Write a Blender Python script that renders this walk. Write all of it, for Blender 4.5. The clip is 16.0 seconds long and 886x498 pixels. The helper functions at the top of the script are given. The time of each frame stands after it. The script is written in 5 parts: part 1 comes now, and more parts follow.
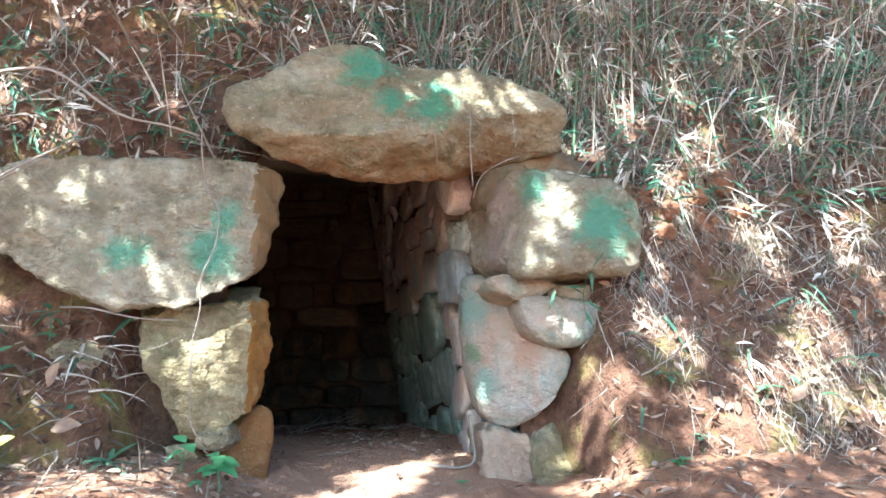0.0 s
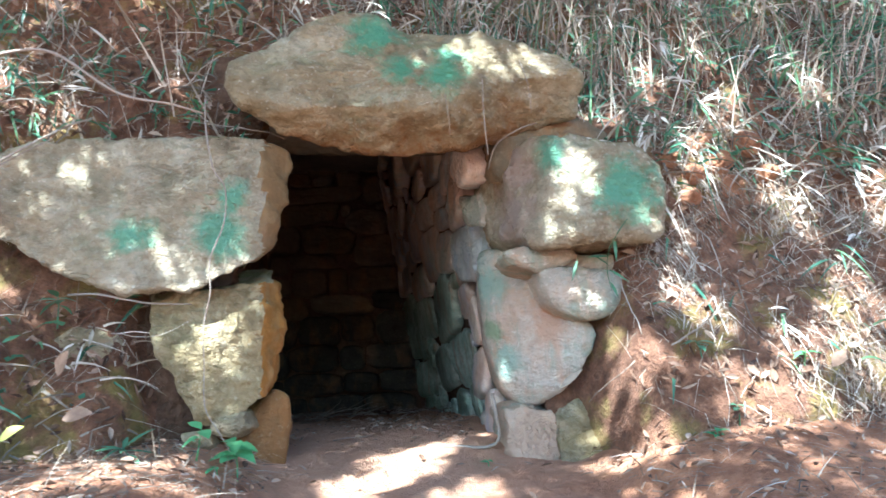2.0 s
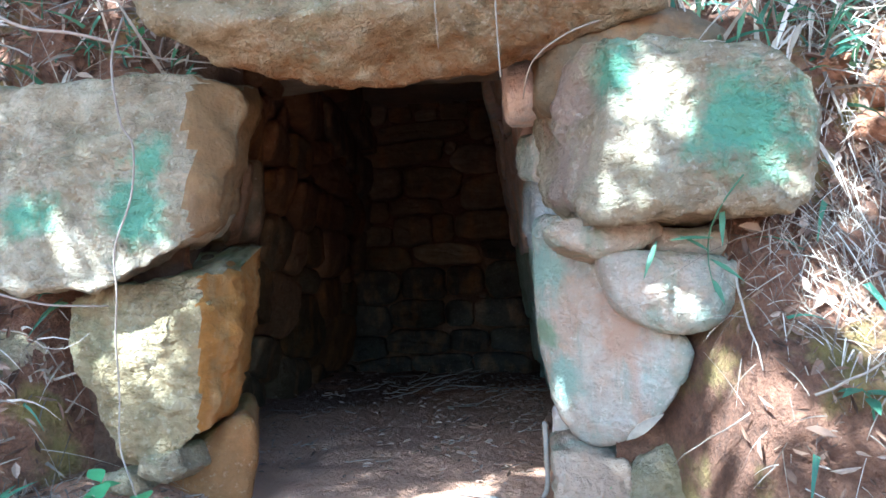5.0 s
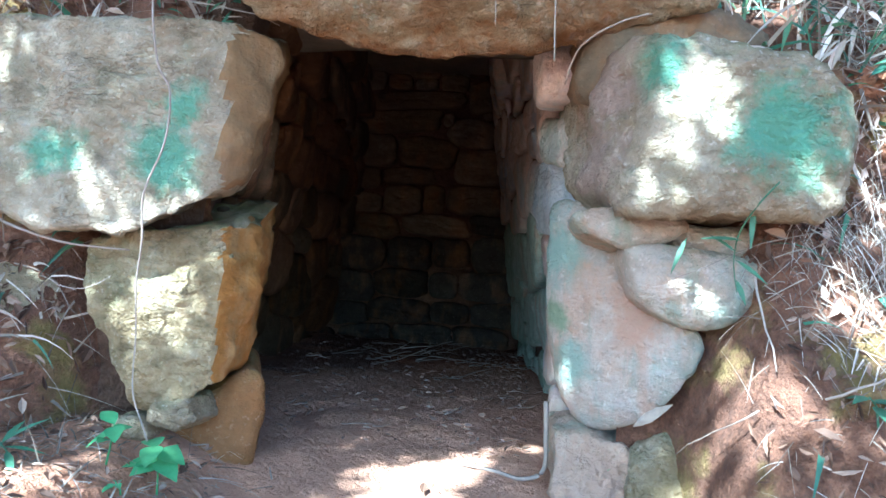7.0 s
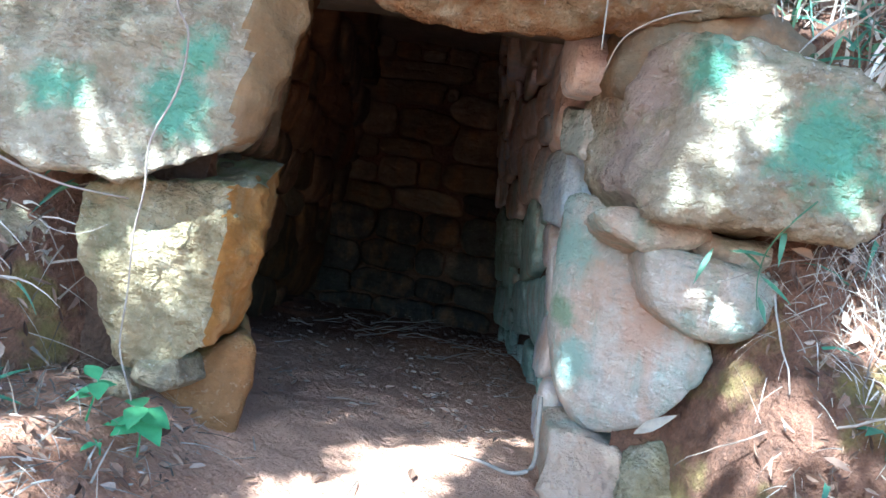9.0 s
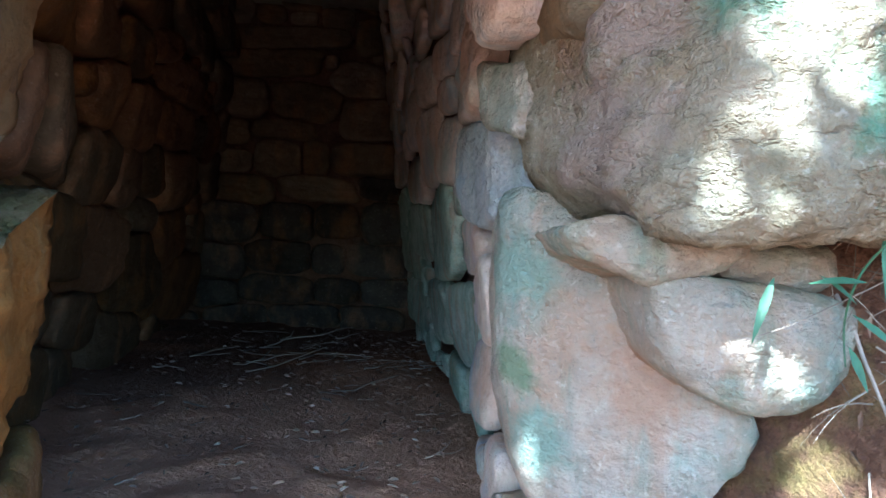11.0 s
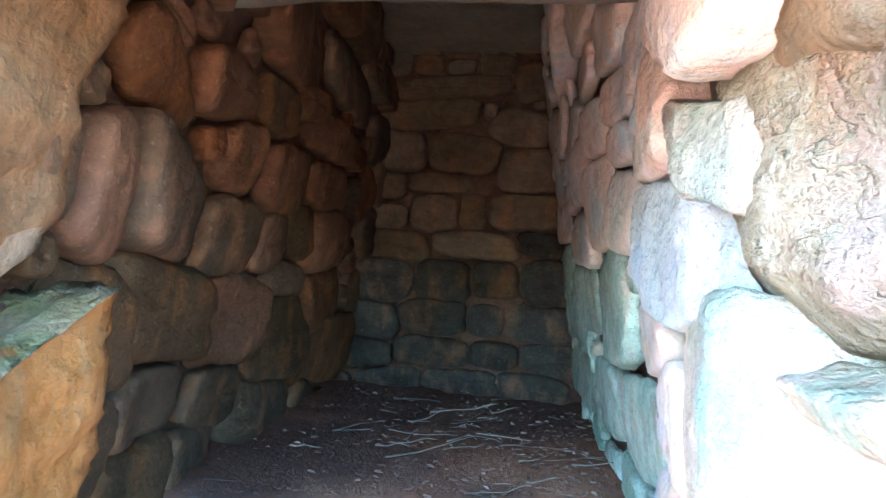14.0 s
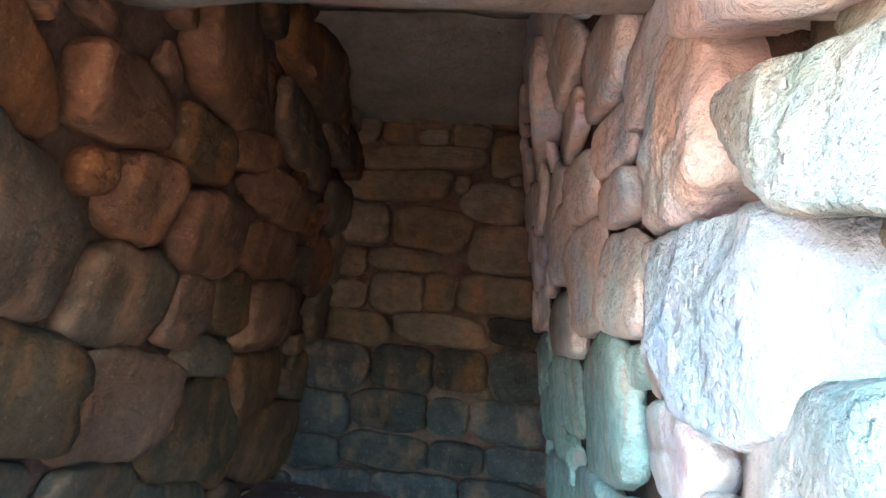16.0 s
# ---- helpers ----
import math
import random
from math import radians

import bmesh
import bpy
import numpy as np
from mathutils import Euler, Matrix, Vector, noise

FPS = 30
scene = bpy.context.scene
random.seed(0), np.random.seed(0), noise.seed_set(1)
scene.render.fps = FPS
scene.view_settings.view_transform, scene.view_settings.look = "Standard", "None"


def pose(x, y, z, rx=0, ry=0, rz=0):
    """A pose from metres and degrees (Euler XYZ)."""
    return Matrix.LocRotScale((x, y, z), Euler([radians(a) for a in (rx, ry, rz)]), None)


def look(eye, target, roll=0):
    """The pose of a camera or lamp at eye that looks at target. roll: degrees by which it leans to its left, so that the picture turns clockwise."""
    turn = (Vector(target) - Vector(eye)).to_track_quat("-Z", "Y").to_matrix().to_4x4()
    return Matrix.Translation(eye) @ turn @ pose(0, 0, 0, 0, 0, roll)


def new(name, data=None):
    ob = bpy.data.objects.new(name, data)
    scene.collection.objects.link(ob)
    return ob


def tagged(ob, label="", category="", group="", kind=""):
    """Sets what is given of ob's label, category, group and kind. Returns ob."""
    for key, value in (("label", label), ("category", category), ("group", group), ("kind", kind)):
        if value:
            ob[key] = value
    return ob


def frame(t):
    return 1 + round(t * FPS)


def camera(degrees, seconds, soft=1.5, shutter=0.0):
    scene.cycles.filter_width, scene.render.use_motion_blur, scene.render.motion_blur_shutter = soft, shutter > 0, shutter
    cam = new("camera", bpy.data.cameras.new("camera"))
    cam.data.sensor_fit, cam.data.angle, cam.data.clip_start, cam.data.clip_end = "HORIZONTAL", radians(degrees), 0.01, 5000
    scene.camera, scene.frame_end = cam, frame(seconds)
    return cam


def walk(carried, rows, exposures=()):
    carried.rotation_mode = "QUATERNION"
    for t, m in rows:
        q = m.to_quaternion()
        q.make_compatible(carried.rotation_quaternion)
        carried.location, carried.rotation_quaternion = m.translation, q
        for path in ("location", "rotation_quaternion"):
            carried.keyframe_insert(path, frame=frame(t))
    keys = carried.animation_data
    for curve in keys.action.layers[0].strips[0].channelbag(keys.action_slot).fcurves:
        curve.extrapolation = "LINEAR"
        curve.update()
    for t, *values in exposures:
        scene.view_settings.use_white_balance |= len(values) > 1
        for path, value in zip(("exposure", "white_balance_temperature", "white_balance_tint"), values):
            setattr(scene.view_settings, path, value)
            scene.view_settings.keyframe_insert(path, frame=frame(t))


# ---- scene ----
cam = camera(67.3, 16.0, 1.6, 0.12)
PATH = [
    (0, (0.918, 0.44, 1.307), (0.562, 2.355, 1.76), -0.7),
    (0.5, (0.896, 0.438, 1.321), (0.566, 2.342, 1.839), -3.7),
    (1, (0.827, 0.436, 1.291), (0.345, 2.292, 1.859), -4.0),
    (1.5, (0.801, 0.452, 1.279), (0.172, 2.275, 1.811), -2.0),
    (2, (0.87, 0.576, 1.262), (0.475, 2.491, 1.682), -2.5),
    (2.5, (1.096, 0.969, 1.305), (0.782, 2.906, 1.692), -3.3),
    (3, (1.097, 1.25, 1.404), (0.711, 3.179, 1.765), -5.0),
    (3.5, (1.04, 1.513, 1.54), (0.6, 3.432, 1.891), -5.5),
    (4, (1.128, 1.697, 1.638), (0.52, 3.57, 1.985), -6.2),
    (4.5, (1.173, 1.789, 1.677), (0.255, 3.545, 1.955), -3.0),
    (4.7, (1.178, 1.795, 1.657), (0.264, 3.556, 1.908), -2.0),
    (6.8, (1.027, 1.685, 1.621), (0.241, 3.519, 1.756), 3.1),
    (7, (1.004, 1.686, 1.647), (0.204, 3.514, 1.781), 4.4),
    (7.5, (0.904, 1.665, 1.641), (0.133, 3.507, 1.754), 7.6),
    (8, (0.89, 1.649, 1.642), (0.11, 3.488, 1.732), 9.7),
    (8.5, (0.866, 1.668, 1.643), (0.122, 3.523, 1.725), 10.7),
    (8.7, (0.877, 1.677, 1.65), (0.119, 3.526, 1.721), 10.7),
    (10.8, (0.536, 2.498, 1.847), (0.199, 4.469, 1.89), 3.9),
    (11, (0.562, 2.587, 1.894), (0.103, 4.533, 1.898), 3.3),
    (11.5, (0.449, 2.734, 1.977), (-0.055, 4.669, 1.911), 1.2),
    (12, (0.441, 2.818, 2.05), (-0.239, 4.698, 1.996), -1.8),
    (12.5, (0.548, 2.916, 2.072), (-0.502, 4.618, 2.092), -2.8),
    (13, (0.591, 2.923, 2.095), (-0.53, 4.58, 2.12), -3.0),
    (13.5, (0.618, 2.943, 2.085), (-0.436, 4.641, 2.167), 0.2),
    (14, (0.42, 3.137, 2.055), (-0.511, 4.904, 2.158), 4.0),
    (14.5, (0.182, 3.353, 2.19), (-0.579, 5.199, 2.31), 3.4),
    (15, (0.181, 3.586, 2.102), (-0.48, 5.47, 2.223), 4.9),
    (15.5, (0.197, 3.664, 2.03), (-0.535, 5.509, 2.276), 6.2),
    (16, (0.204, 3.717, 2.035), (-0.659, 5.48, 2.416), 6.3),
]
EXPOSURES = [(0, 3.2, 5350, 3), (1.5, 3.15, 5250, 3), (2.5, 3.2, 5150, 2), (3.5, 3.35, 5000, 2), (7, 3.45, 4750, 1), (8.7, 3.45, 4800, 1), (11, 3.4, 4800, 1), (11.6, 4.0, 4700, 0), (12.5, 5.2, 4750, 1), (13.5, 5.8, 4650, 0), (14.5, 6.0, 4550, -2), (16, 6.25, 4450, -3)]
walk(cam, [(t, look(eye, target, roll)) for t, eye, target, roll in PATH], EXPOSURES)

# ---- world, sun ----
# The tomb has its own axes: X across the facade, Y inward, turned 16.7 degrees from the world's.
TOMB = pose(0, 3.75, 0, 0, 0, math.degrees(math.atan(0.3)))
SUN_LOCAL = Vector((-0.36, -0.62, 0.70)).normalized()
SUN_DIR = (TOMB.to_3x3() @ SUN_LOCAL).normalized()

world = bpy.data.worlds.new("sky")
scene.world = world
world.use_nodes = True
wn = world.node_tree.nodes
wl = world.node_tree.links
sky = wn.new("ShaderNodeTexSky")
sky.sky_type = "NISHITA"
sky.sun_disc = False
sky.sun_elevation = math.asin(SUN_DIR.z)
sky.sun_rotation = math.atan2(SUN_DIR.x, SUN_DIR.y)
wn["Background"].inputs["Strength"].default_value = 0.09
wl.new(sky.outputs["Color"], wn["Background"].inputs["Color"])

sun_data = bpy.data.lights.new("sun", "SUN")
sun_data.energy = 5.0
sun_data.angle = radians(0.53)
sun_data.color = (1.0, 0.95, 0.87)
sun = new("sun", sun_data)
sun.matrix_world = look(SUN_DIR * 30, (0, 0, 0))


# ---- materials ----
def mat_base(name, rough=0.85):
    m = bpy.data.materials.new(name)
    m.use_nodes = True
    nt = m.node_tree
    b = nt.nodes["Principled BSDF"]
    b.inputs["Roughness"].default_value = rough
    b.inputs["Specular IOR Level"].default_value = 0.3
    return m, nt, b


def nz(nt, scale, detail=4.0, rough=0.6, stretch=None, turn=None):
    """Noise over world position."""
    g = nt.nodes.new("ShaderNodeNewGeometry")
    n = nt.nodes.new("ShaderNodeTexNoise")
    n.inputs["Scale"].default_value = scale
    n.inputs["Detail"].default_value = detail
    n.inputs["Roughness"].default_value = rough
    src = g.outputs["Position"]
    if stretch:
        mp = nt.nodes.new("ShaderNodeMapping")
        mp.inputs["Scale"].default_value = stretch
        if turn:
            mp.inputs["Rotation"].default_value = turn
        nt.links.new(src, mp.inputs["Vector"])
        src = mp.outputs["Vector"]
    nt.links.new(src, n.inputs["Vector"])
    return n.outputs["Fac"]


def ramp(nt, fac, stops):
    r = nt.nodes.new("ShaderNodeValToRGB")
    while len(r.color_ramp.elements) < len(stops):
        r.color_ramp.elements.new(0.5)
    for e, (p, c) in zip(r.color_ramp.elements, stops):
        e.position = p
        e.color = (*c, 1) if len(c) == 3 else c
    nt.links.new(fac, r.inputs["Fac"])
    return r.outputs["Color"]


def mask(nt, fac, lo, hi):
    r = nt.nodes.new("ShaderNodeMapRange")
    r.inputs["From Min"].default_value = lo
    r.inputs["From Max"].default_value = hi
    nt.links.new(fac, r.inputs["Value"])
    return r.outputs["Result"]


def math_node(nt, op, a, b):
    n = nt.nodes.new("ShaderNodeMath")
    n.operation = op
    for i, v in enumerate((a, b)):
        if isinstance(v, (int, float)):
            n.inputs[i].default_value = v
        else:
            nt.links.new(v, n.inputs[i])
    return n.outputs[0]


def mix(nt, fac, a, b, kind="MIX"):
    n = nt.nodes.new("ShaderNodeMix")
    n.data_type = "RGBA"
    n.blend_type = kind
    for sock, v in ((n.inputs["Factor"], fac), (n.inputs[6], a), (n.inputs[7], b)):
        if isinstance(v, (int, float)):
            sock.default_value = v
        elif isinstance(v, tuple):
            sock.default_value = (*v, 1)
        else:
            nt.links.new(v, sock)
    return n.outputs[2]


def bump(nt, bsdf, parts, dist=0.02):
    total = None
    for fac, w in parts:
        v = math_node(nt, "MULTIPLY", fac, w)
        total = v if total is None else math_node(nt, "ADD", total, v)
    bn = nt.nodes.new("ShaderNodeBump")
    bn.inputs["Distance"].default_value = dist
    bn.inputs["Strength"].default_value = 1.0
    nt.links.new(total, bn.inputs["Height"])
    nt.links.new(bn.outputs["Normal"], bsdf.inputs["Normal"])


def rock_mat(name, cols, teal=0.0, teal_col=(0.10, 0.30, 0.24), ochre=0.25, moss=0.0, vary=0.25, teal_scale=2.6, rough_bump=1.0, grain=None, spots=(), speck=1.0, streak=0.0, patches=(), flake=0.4):
    """Weathered gneiss: cloudy tans, ochre stains, blue-green algae in patches, dark specks, a foliated grain."""
    m, nt, b = mat_base(name, 0.9)
    b.inputs["Specular IOR Level"].default_value = 0.1
    big = nz(nt, 3.2, 5)
    mid = nz(nt, 14, 6, 0.65)
    fine = nz(nt, 85, 5, 0.7)
    grain_n = nz(nt, 9, 5, 0.65, grain or (1.5, 1.5, 3.6), (0.5, 0.3, 0))
    col = ramp(nt, math_node(nt, "ADD", math_node(nt, "MULTIPLY", big, 0.6), math_node(nt, "MULTIPLY", mid, 0.4)), [(0.33, cols[0]), (0.5, cols[1]), (0.66, cols[2])])
    if ochre:
        st = mask(nt, nz(nt, 4.1, 5, 0.6, (1, 1, 0.55)), 0.5, 0.68)
        col = mix(nt, math_node(nt, "MULTIPLY", st, ochre), col, (0.36, 0.17, 0.06))
    if teal:
        tm = mask(nt, nz(nt, teal_scale, 4, 0.62), 0.53, 0.63)
        tm2 = mask(nt, nz(nt, 22, 4, 0.6), 0.3, 0.62)
        col = mix(nt, math_node(nt, "MULTIPLY", math_node(nt, "MULTIPLY", tm, tm2), teal), col, teal_col)
    if streak:
        col = mix(nt, math_node(nt, "MULTIPLY", mask(nt, nz(nt, 7, 5, 0.65, (1.6, 1.6, 0.22)), 0.5, 0.64), streak), col, (0.17, 0.25, 0.19))
        col = mix(nt, math_node(nt, "MULTIPLY", mask(nt, nz(nt, 5, 5, 0.65, (2.1, 2.1, 0.25)), 0.54, 0.66), streak), col, (0.40, 0.24, 0.15))
    for k, (tone, scale, lo, share) in enumerate(patches):
        pm = mask(nt, nz(nt, scale, 5, 0.6, (1, 1, 0.7), (3.1 * k + 1, 1.7 * k, 5.3 * k)), lo, lo + 0.12)
        col = mix(nt, math_node(nt, "MULTIPLY", pm, share), col, tone)
    if moss:
        g = nt.nodes.new("ShaderNodeNewGeometry")
        s = nt.nodes.new("ShaderNodeSeparateXYZ")
        nt.links.new(g.outputs["Normal"], s.inputs[0])
        up = mask(nt, s.outputs["Z"], 0.25, 0.8)
        mm = math_node(nt, "MULTIPLY", up, mask(nt, nz(nt, 7, 4), 0.4, 0.6))
        col = mix(nt, math_node(nt, "MULTIPLY", mm, moss), col, (0.10, 0.14, 0.03))
    col = mix(nt, math_node(nt, "MULTIPLY", mask(nt, grain_n, 0.5, 0.66), 0.3), col, cols[0])
    col = mix(nt, math_node(nt, "MULTIPLY", mask(nt, fine, 0.56, 0.7), 0.35 * speck), col, (0.07, 0.06, 0.05))
    col = mix(nt, math_node(nt, "MULTIPLY", mask(nt, nz(nt, 48, 3), 0.6, 0.72), 0.4 * speck), col, (0.62, 0.57, 0.48))
    vein = math_node(nt, "ABSOLUTE", math_node(nt, "SUBTRACT", nz(nt, 3.2, 5, 0.6, (1.0, 1.0, 2.4), (0.4, 0.25, 0)), 0.5), 0)
    crack = mask(nt, vein, 0.0, 0.012)
    if flake > 0.5:
        col = mix(nt, math_node(nt, "MULTIPLY", math_node(nt, "SUBTRACT", 1.0, crack), 0.2), col, tuple(c * 0.4 for c in cols[0]))
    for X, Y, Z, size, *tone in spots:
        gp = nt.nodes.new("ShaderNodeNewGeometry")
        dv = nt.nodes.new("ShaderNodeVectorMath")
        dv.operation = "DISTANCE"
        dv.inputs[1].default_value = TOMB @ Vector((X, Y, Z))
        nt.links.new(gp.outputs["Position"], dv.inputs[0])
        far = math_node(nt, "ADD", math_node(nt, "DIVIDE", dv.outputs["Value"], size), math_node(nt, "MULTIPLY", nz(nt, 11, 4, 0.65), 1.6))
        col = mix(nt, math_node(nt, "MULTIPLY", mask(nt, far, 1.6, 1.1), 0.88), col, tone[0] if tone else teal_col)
    oi = nt.nodes.new("ShaderNodeObjectInfo")
    hsv = nt.nodes.new("ShaderNodeHueSaturation")
    nt.links.new(math_node(nt, "ADD", math_node(nt, "MULTIPLY", oi.outputs["Random"], 2 * vary), 1 - vary), hsv.inputs["Value"])
    nt.links.new(math_node(nt, "ADD", math_node(nt, "MULTIPLY", oi.outputs["Random"], -0.3), 1.12), hsv.inputs["Saturation"])
    nt.links.new(col, hsv.inputs["Color"])
    nt.links.new(hsv.outputs["Color"], b.inputs["Base Color"])
    ledge = math_node(nt, "SNAP", nz(nt, 4.5, 5, 0.6, (1.0, 1.0, 2.2), (0.35, 0.2, 0)), 0.075)
    bump(nt, b, [(crack, 0.25 if flake > 0.5 else 0.0), (ledge, 1.3 * flake), (mid, 0.9 * rough_bump), (grain_n, 0.5 * rough_bump), (nz(nt, 38, 4, 0.6), 0.45 * rough_bump), (fine, 0.25 * rough_bump * speck)], 0.035)
    return m


CLAY = (0.21, 0.107, 0.04)
GREEN = (0.085, 0.275, 0.165)
# Pinkish brown of the corner block's inner side, its shade put into the colour.
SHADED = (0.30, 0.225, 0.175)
TAN = [(0.15, 0.118, 0.068), (0.285, 0.237, 0.148), (0.41, 0.36, 0.255)]
M_FACE = rock_mat("weathered_gneiss", TAN, teal=0.1, teal_col=GREEN, ochre=0.1, moss=0.5, vary=0.06, rough_bump=1.85, flake=1.1,
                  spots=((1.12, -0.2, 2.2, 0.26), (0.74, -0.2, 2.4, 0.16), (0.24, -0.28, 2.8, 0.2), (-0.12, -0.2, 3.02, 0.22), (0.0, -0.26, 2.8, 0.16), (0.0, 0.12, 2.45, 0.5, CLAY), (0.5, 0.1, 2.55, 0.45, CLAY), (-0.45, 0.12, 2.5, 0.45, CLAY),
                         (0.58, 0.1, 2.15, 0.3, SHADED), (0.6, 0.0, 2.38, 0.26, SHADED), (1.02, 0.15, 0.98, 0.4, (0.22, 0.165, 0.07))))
M_JAMB = rock_mat("ochre_sided_gneiss", TAN, teal=0.1, teal_col=GREEN, ochre=0.15, moss=0.5, vary=0.05, rough_bump=1.7, flake=1.0, speck=0.7,
                  spots=((-0.86, -0.17, 2.04, 0.2), (-0.80, -0.17, 2.22, 0.12), (-1.25, -0.17, 2.03, 0.16)))
M_OCHRE = rock_mat("smooth_ochre_stone", [(0.125, 0.068, 0.027), (0.185, 0.10, 0.039), (0.24, 0.138, 0.06)], ochre=0.25, vary=0.05, rough_bump=0.4, flake=0.2, speck=0.15, streak=0.12)
M_OCHRE_DARK = rock_mat("dark_ochre_stone", [(0.1, 0.058, 0.018), (0.145, 0.084, 0.026), (0.19, 0.115, 0.04)], ochre=0.2, vary=0.03, rough_bump=0.4, flake=0.2, speck=0.1, streak=0.1)
M_FOOT = rock_mat("orange_brown_foot_stone", [(0.11, 0.06, 0.026), (0.175, 0.098, 0.044), (0.24, 0.145, 0.075)], ochre=0.2, moss=0.3, vary=0.05, rough_bump=0.6, flake=0.3, speck=0.4)
M_SLAB = rock_mat("blue_grey_slab_stone", [(0.25, 0.28, 0.29), (0.37, 0.41, 0.42), (0.50, 0.52, 0.51)], teal=0.3, teal_col=(0.24, 0.38, 0.36), ochre=0.1, vary=0.04, rough_bump=1.0, speck=0.5, streak=0.2, grain=(3.0, 3.0, 0.8), patches=(((0.26, 0.34, 0.42), 2.6, 0.5, 0.7), ((0.50, 0.42, 0.36), 3.0, 0.54, 0.5)))
M_PILLAR = rock_mat("smooth_gneiss", [(0.25, 0.22, 0.175), (0.38, 0.33, 0.265), (0.48, 0.435, 0.37)], patches=(((0.33, 0.285, 0.235), 2.6, 0.5, 0.55), ((0.17, 0.25, 0.20), 2.9, 0.52, 0.75), ((0.22, 0.25, 0.215), 3.3, 0.53, 0.55), ((0.42, 0.29, 0.20), 3.0, 0.53, 0.65)), teal=0.5, teal_col=(0.20, 0.31, 0.25), ochre=0.5, moss=0.3, vary=0.06, rough_bump=1.1, streak=0.55,
                    spots=((0.55, 0.5, 1.85, 0.22), (0.58, 0.45, 1.4, 0.16), (0.62, 1.0, 1.8, 0.5, (0.5, 0.41, 0.31)), (0.66, 0.25, 0.98, 0.42, (0.35, 0.25, 0.18)), (0.8, 0.28, 1.6, 0.2, (0.36, 0.22, 0.14)), (0.66, 0.4, 1.75, 0.13, (0.38, 0.24, 0.15)), (0.52, 0.5, 1.6, 0.12, (0.15, 0.22, 0.12))))
# Left wall's brown and orange stones, darkened in colour for the shade there.
M_LEFT_SHADED = rock_mat("brown_wall_stone", [(0.042, 0.03, 0.017), (0.07, 0.05, 0.028), (0.095, 0.07, 0.041)], ochre=0.35, vary=0.22, rough_bump=0.45, speck=0.2)
M_ORANGE_SHADED = rock_mat("orange_wall_stone", [(0.066, 0.036, 0.018), (0.10, 0.055, 0.027), (0.13, 0.074, 0.039)], ochre=0.4, vary=0.18, rough_bump=0.45, speck=0.2)
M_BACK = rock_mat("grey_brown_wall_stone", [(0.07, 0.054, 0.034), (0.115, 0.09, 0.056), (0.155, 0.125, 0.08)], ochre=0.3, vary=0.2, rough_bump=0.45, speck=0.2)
# Blue-grey algae tone, darkened further for the shade low on the end wall.
M_BLUE = rock_mat("shaded_blue_grey_stone", [(0.025, 0.023, 0.019), (0.044, 0.041, 0.034), (0.07, 0.06, 0.044)], teal=0.3, teal_col=(0.024, 0.042, 0.036), ochre=0.3, vary=0.25, rough_bump=0.45, speck=0.2)
# Right wall's pinkish stones, colours raised for the door light on them.
M_RIGHT_LIT = rock_mat("pinkish_wall_stone", [(0.42, 0.335, 0.275), (0.60, 0.50, 0.425), (0.72, 0.645, 0.58)], teal=0.4, teal_col=(0.20, 0.34, 0.33), ochre=0.3, teal_scale=1.7, vary=0.1, rough_bump=0.55, speck=0.4, streak=0.25, grain=(2.6, 2.6, 0.9), patches=(((0.50, 0.45, 0.50), 2.6, 0.5, 0.7), ((0.33, 0.45, 0.42), 2.9, 0.54, 0.6), ((0.32, 0.42, 0.50), 3.3, 0.53, 0.75), ((0.60, 0.40, 0.28), 3.0, 0.52, 0.7)),
                   spots=((0.5, 1.05, 2.2, 0.2, (0.26, 0.36, 0.45)), (0.5, 0.75, 2.1, 0.12, (0.34, 0.46, 0.42))))
# Green-stained stones, their tones lightened too for light from the doorway.
M_GREENISH = rock_mat("green_stained_wall_stone", [(0.2, 0.29, 0.24), (0.36, 0.48, 0.41), (0.55, 0.62, 0.56)], teal=0.6, teal_col=(0.13, 0.30, 0.24), ochre=0.15, teal_scale=4.0, vary=0.15, rough_bump=1.0, speck=0.4, streak=0.5, patches=(((0.42, 0.32, 0.27), 3.6, 0.56, 0.6),))
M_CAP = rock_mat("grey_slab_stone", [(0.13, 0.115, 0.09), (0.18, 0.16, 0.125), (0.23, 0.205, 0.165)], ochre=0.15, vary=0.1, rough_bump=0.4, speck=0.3)


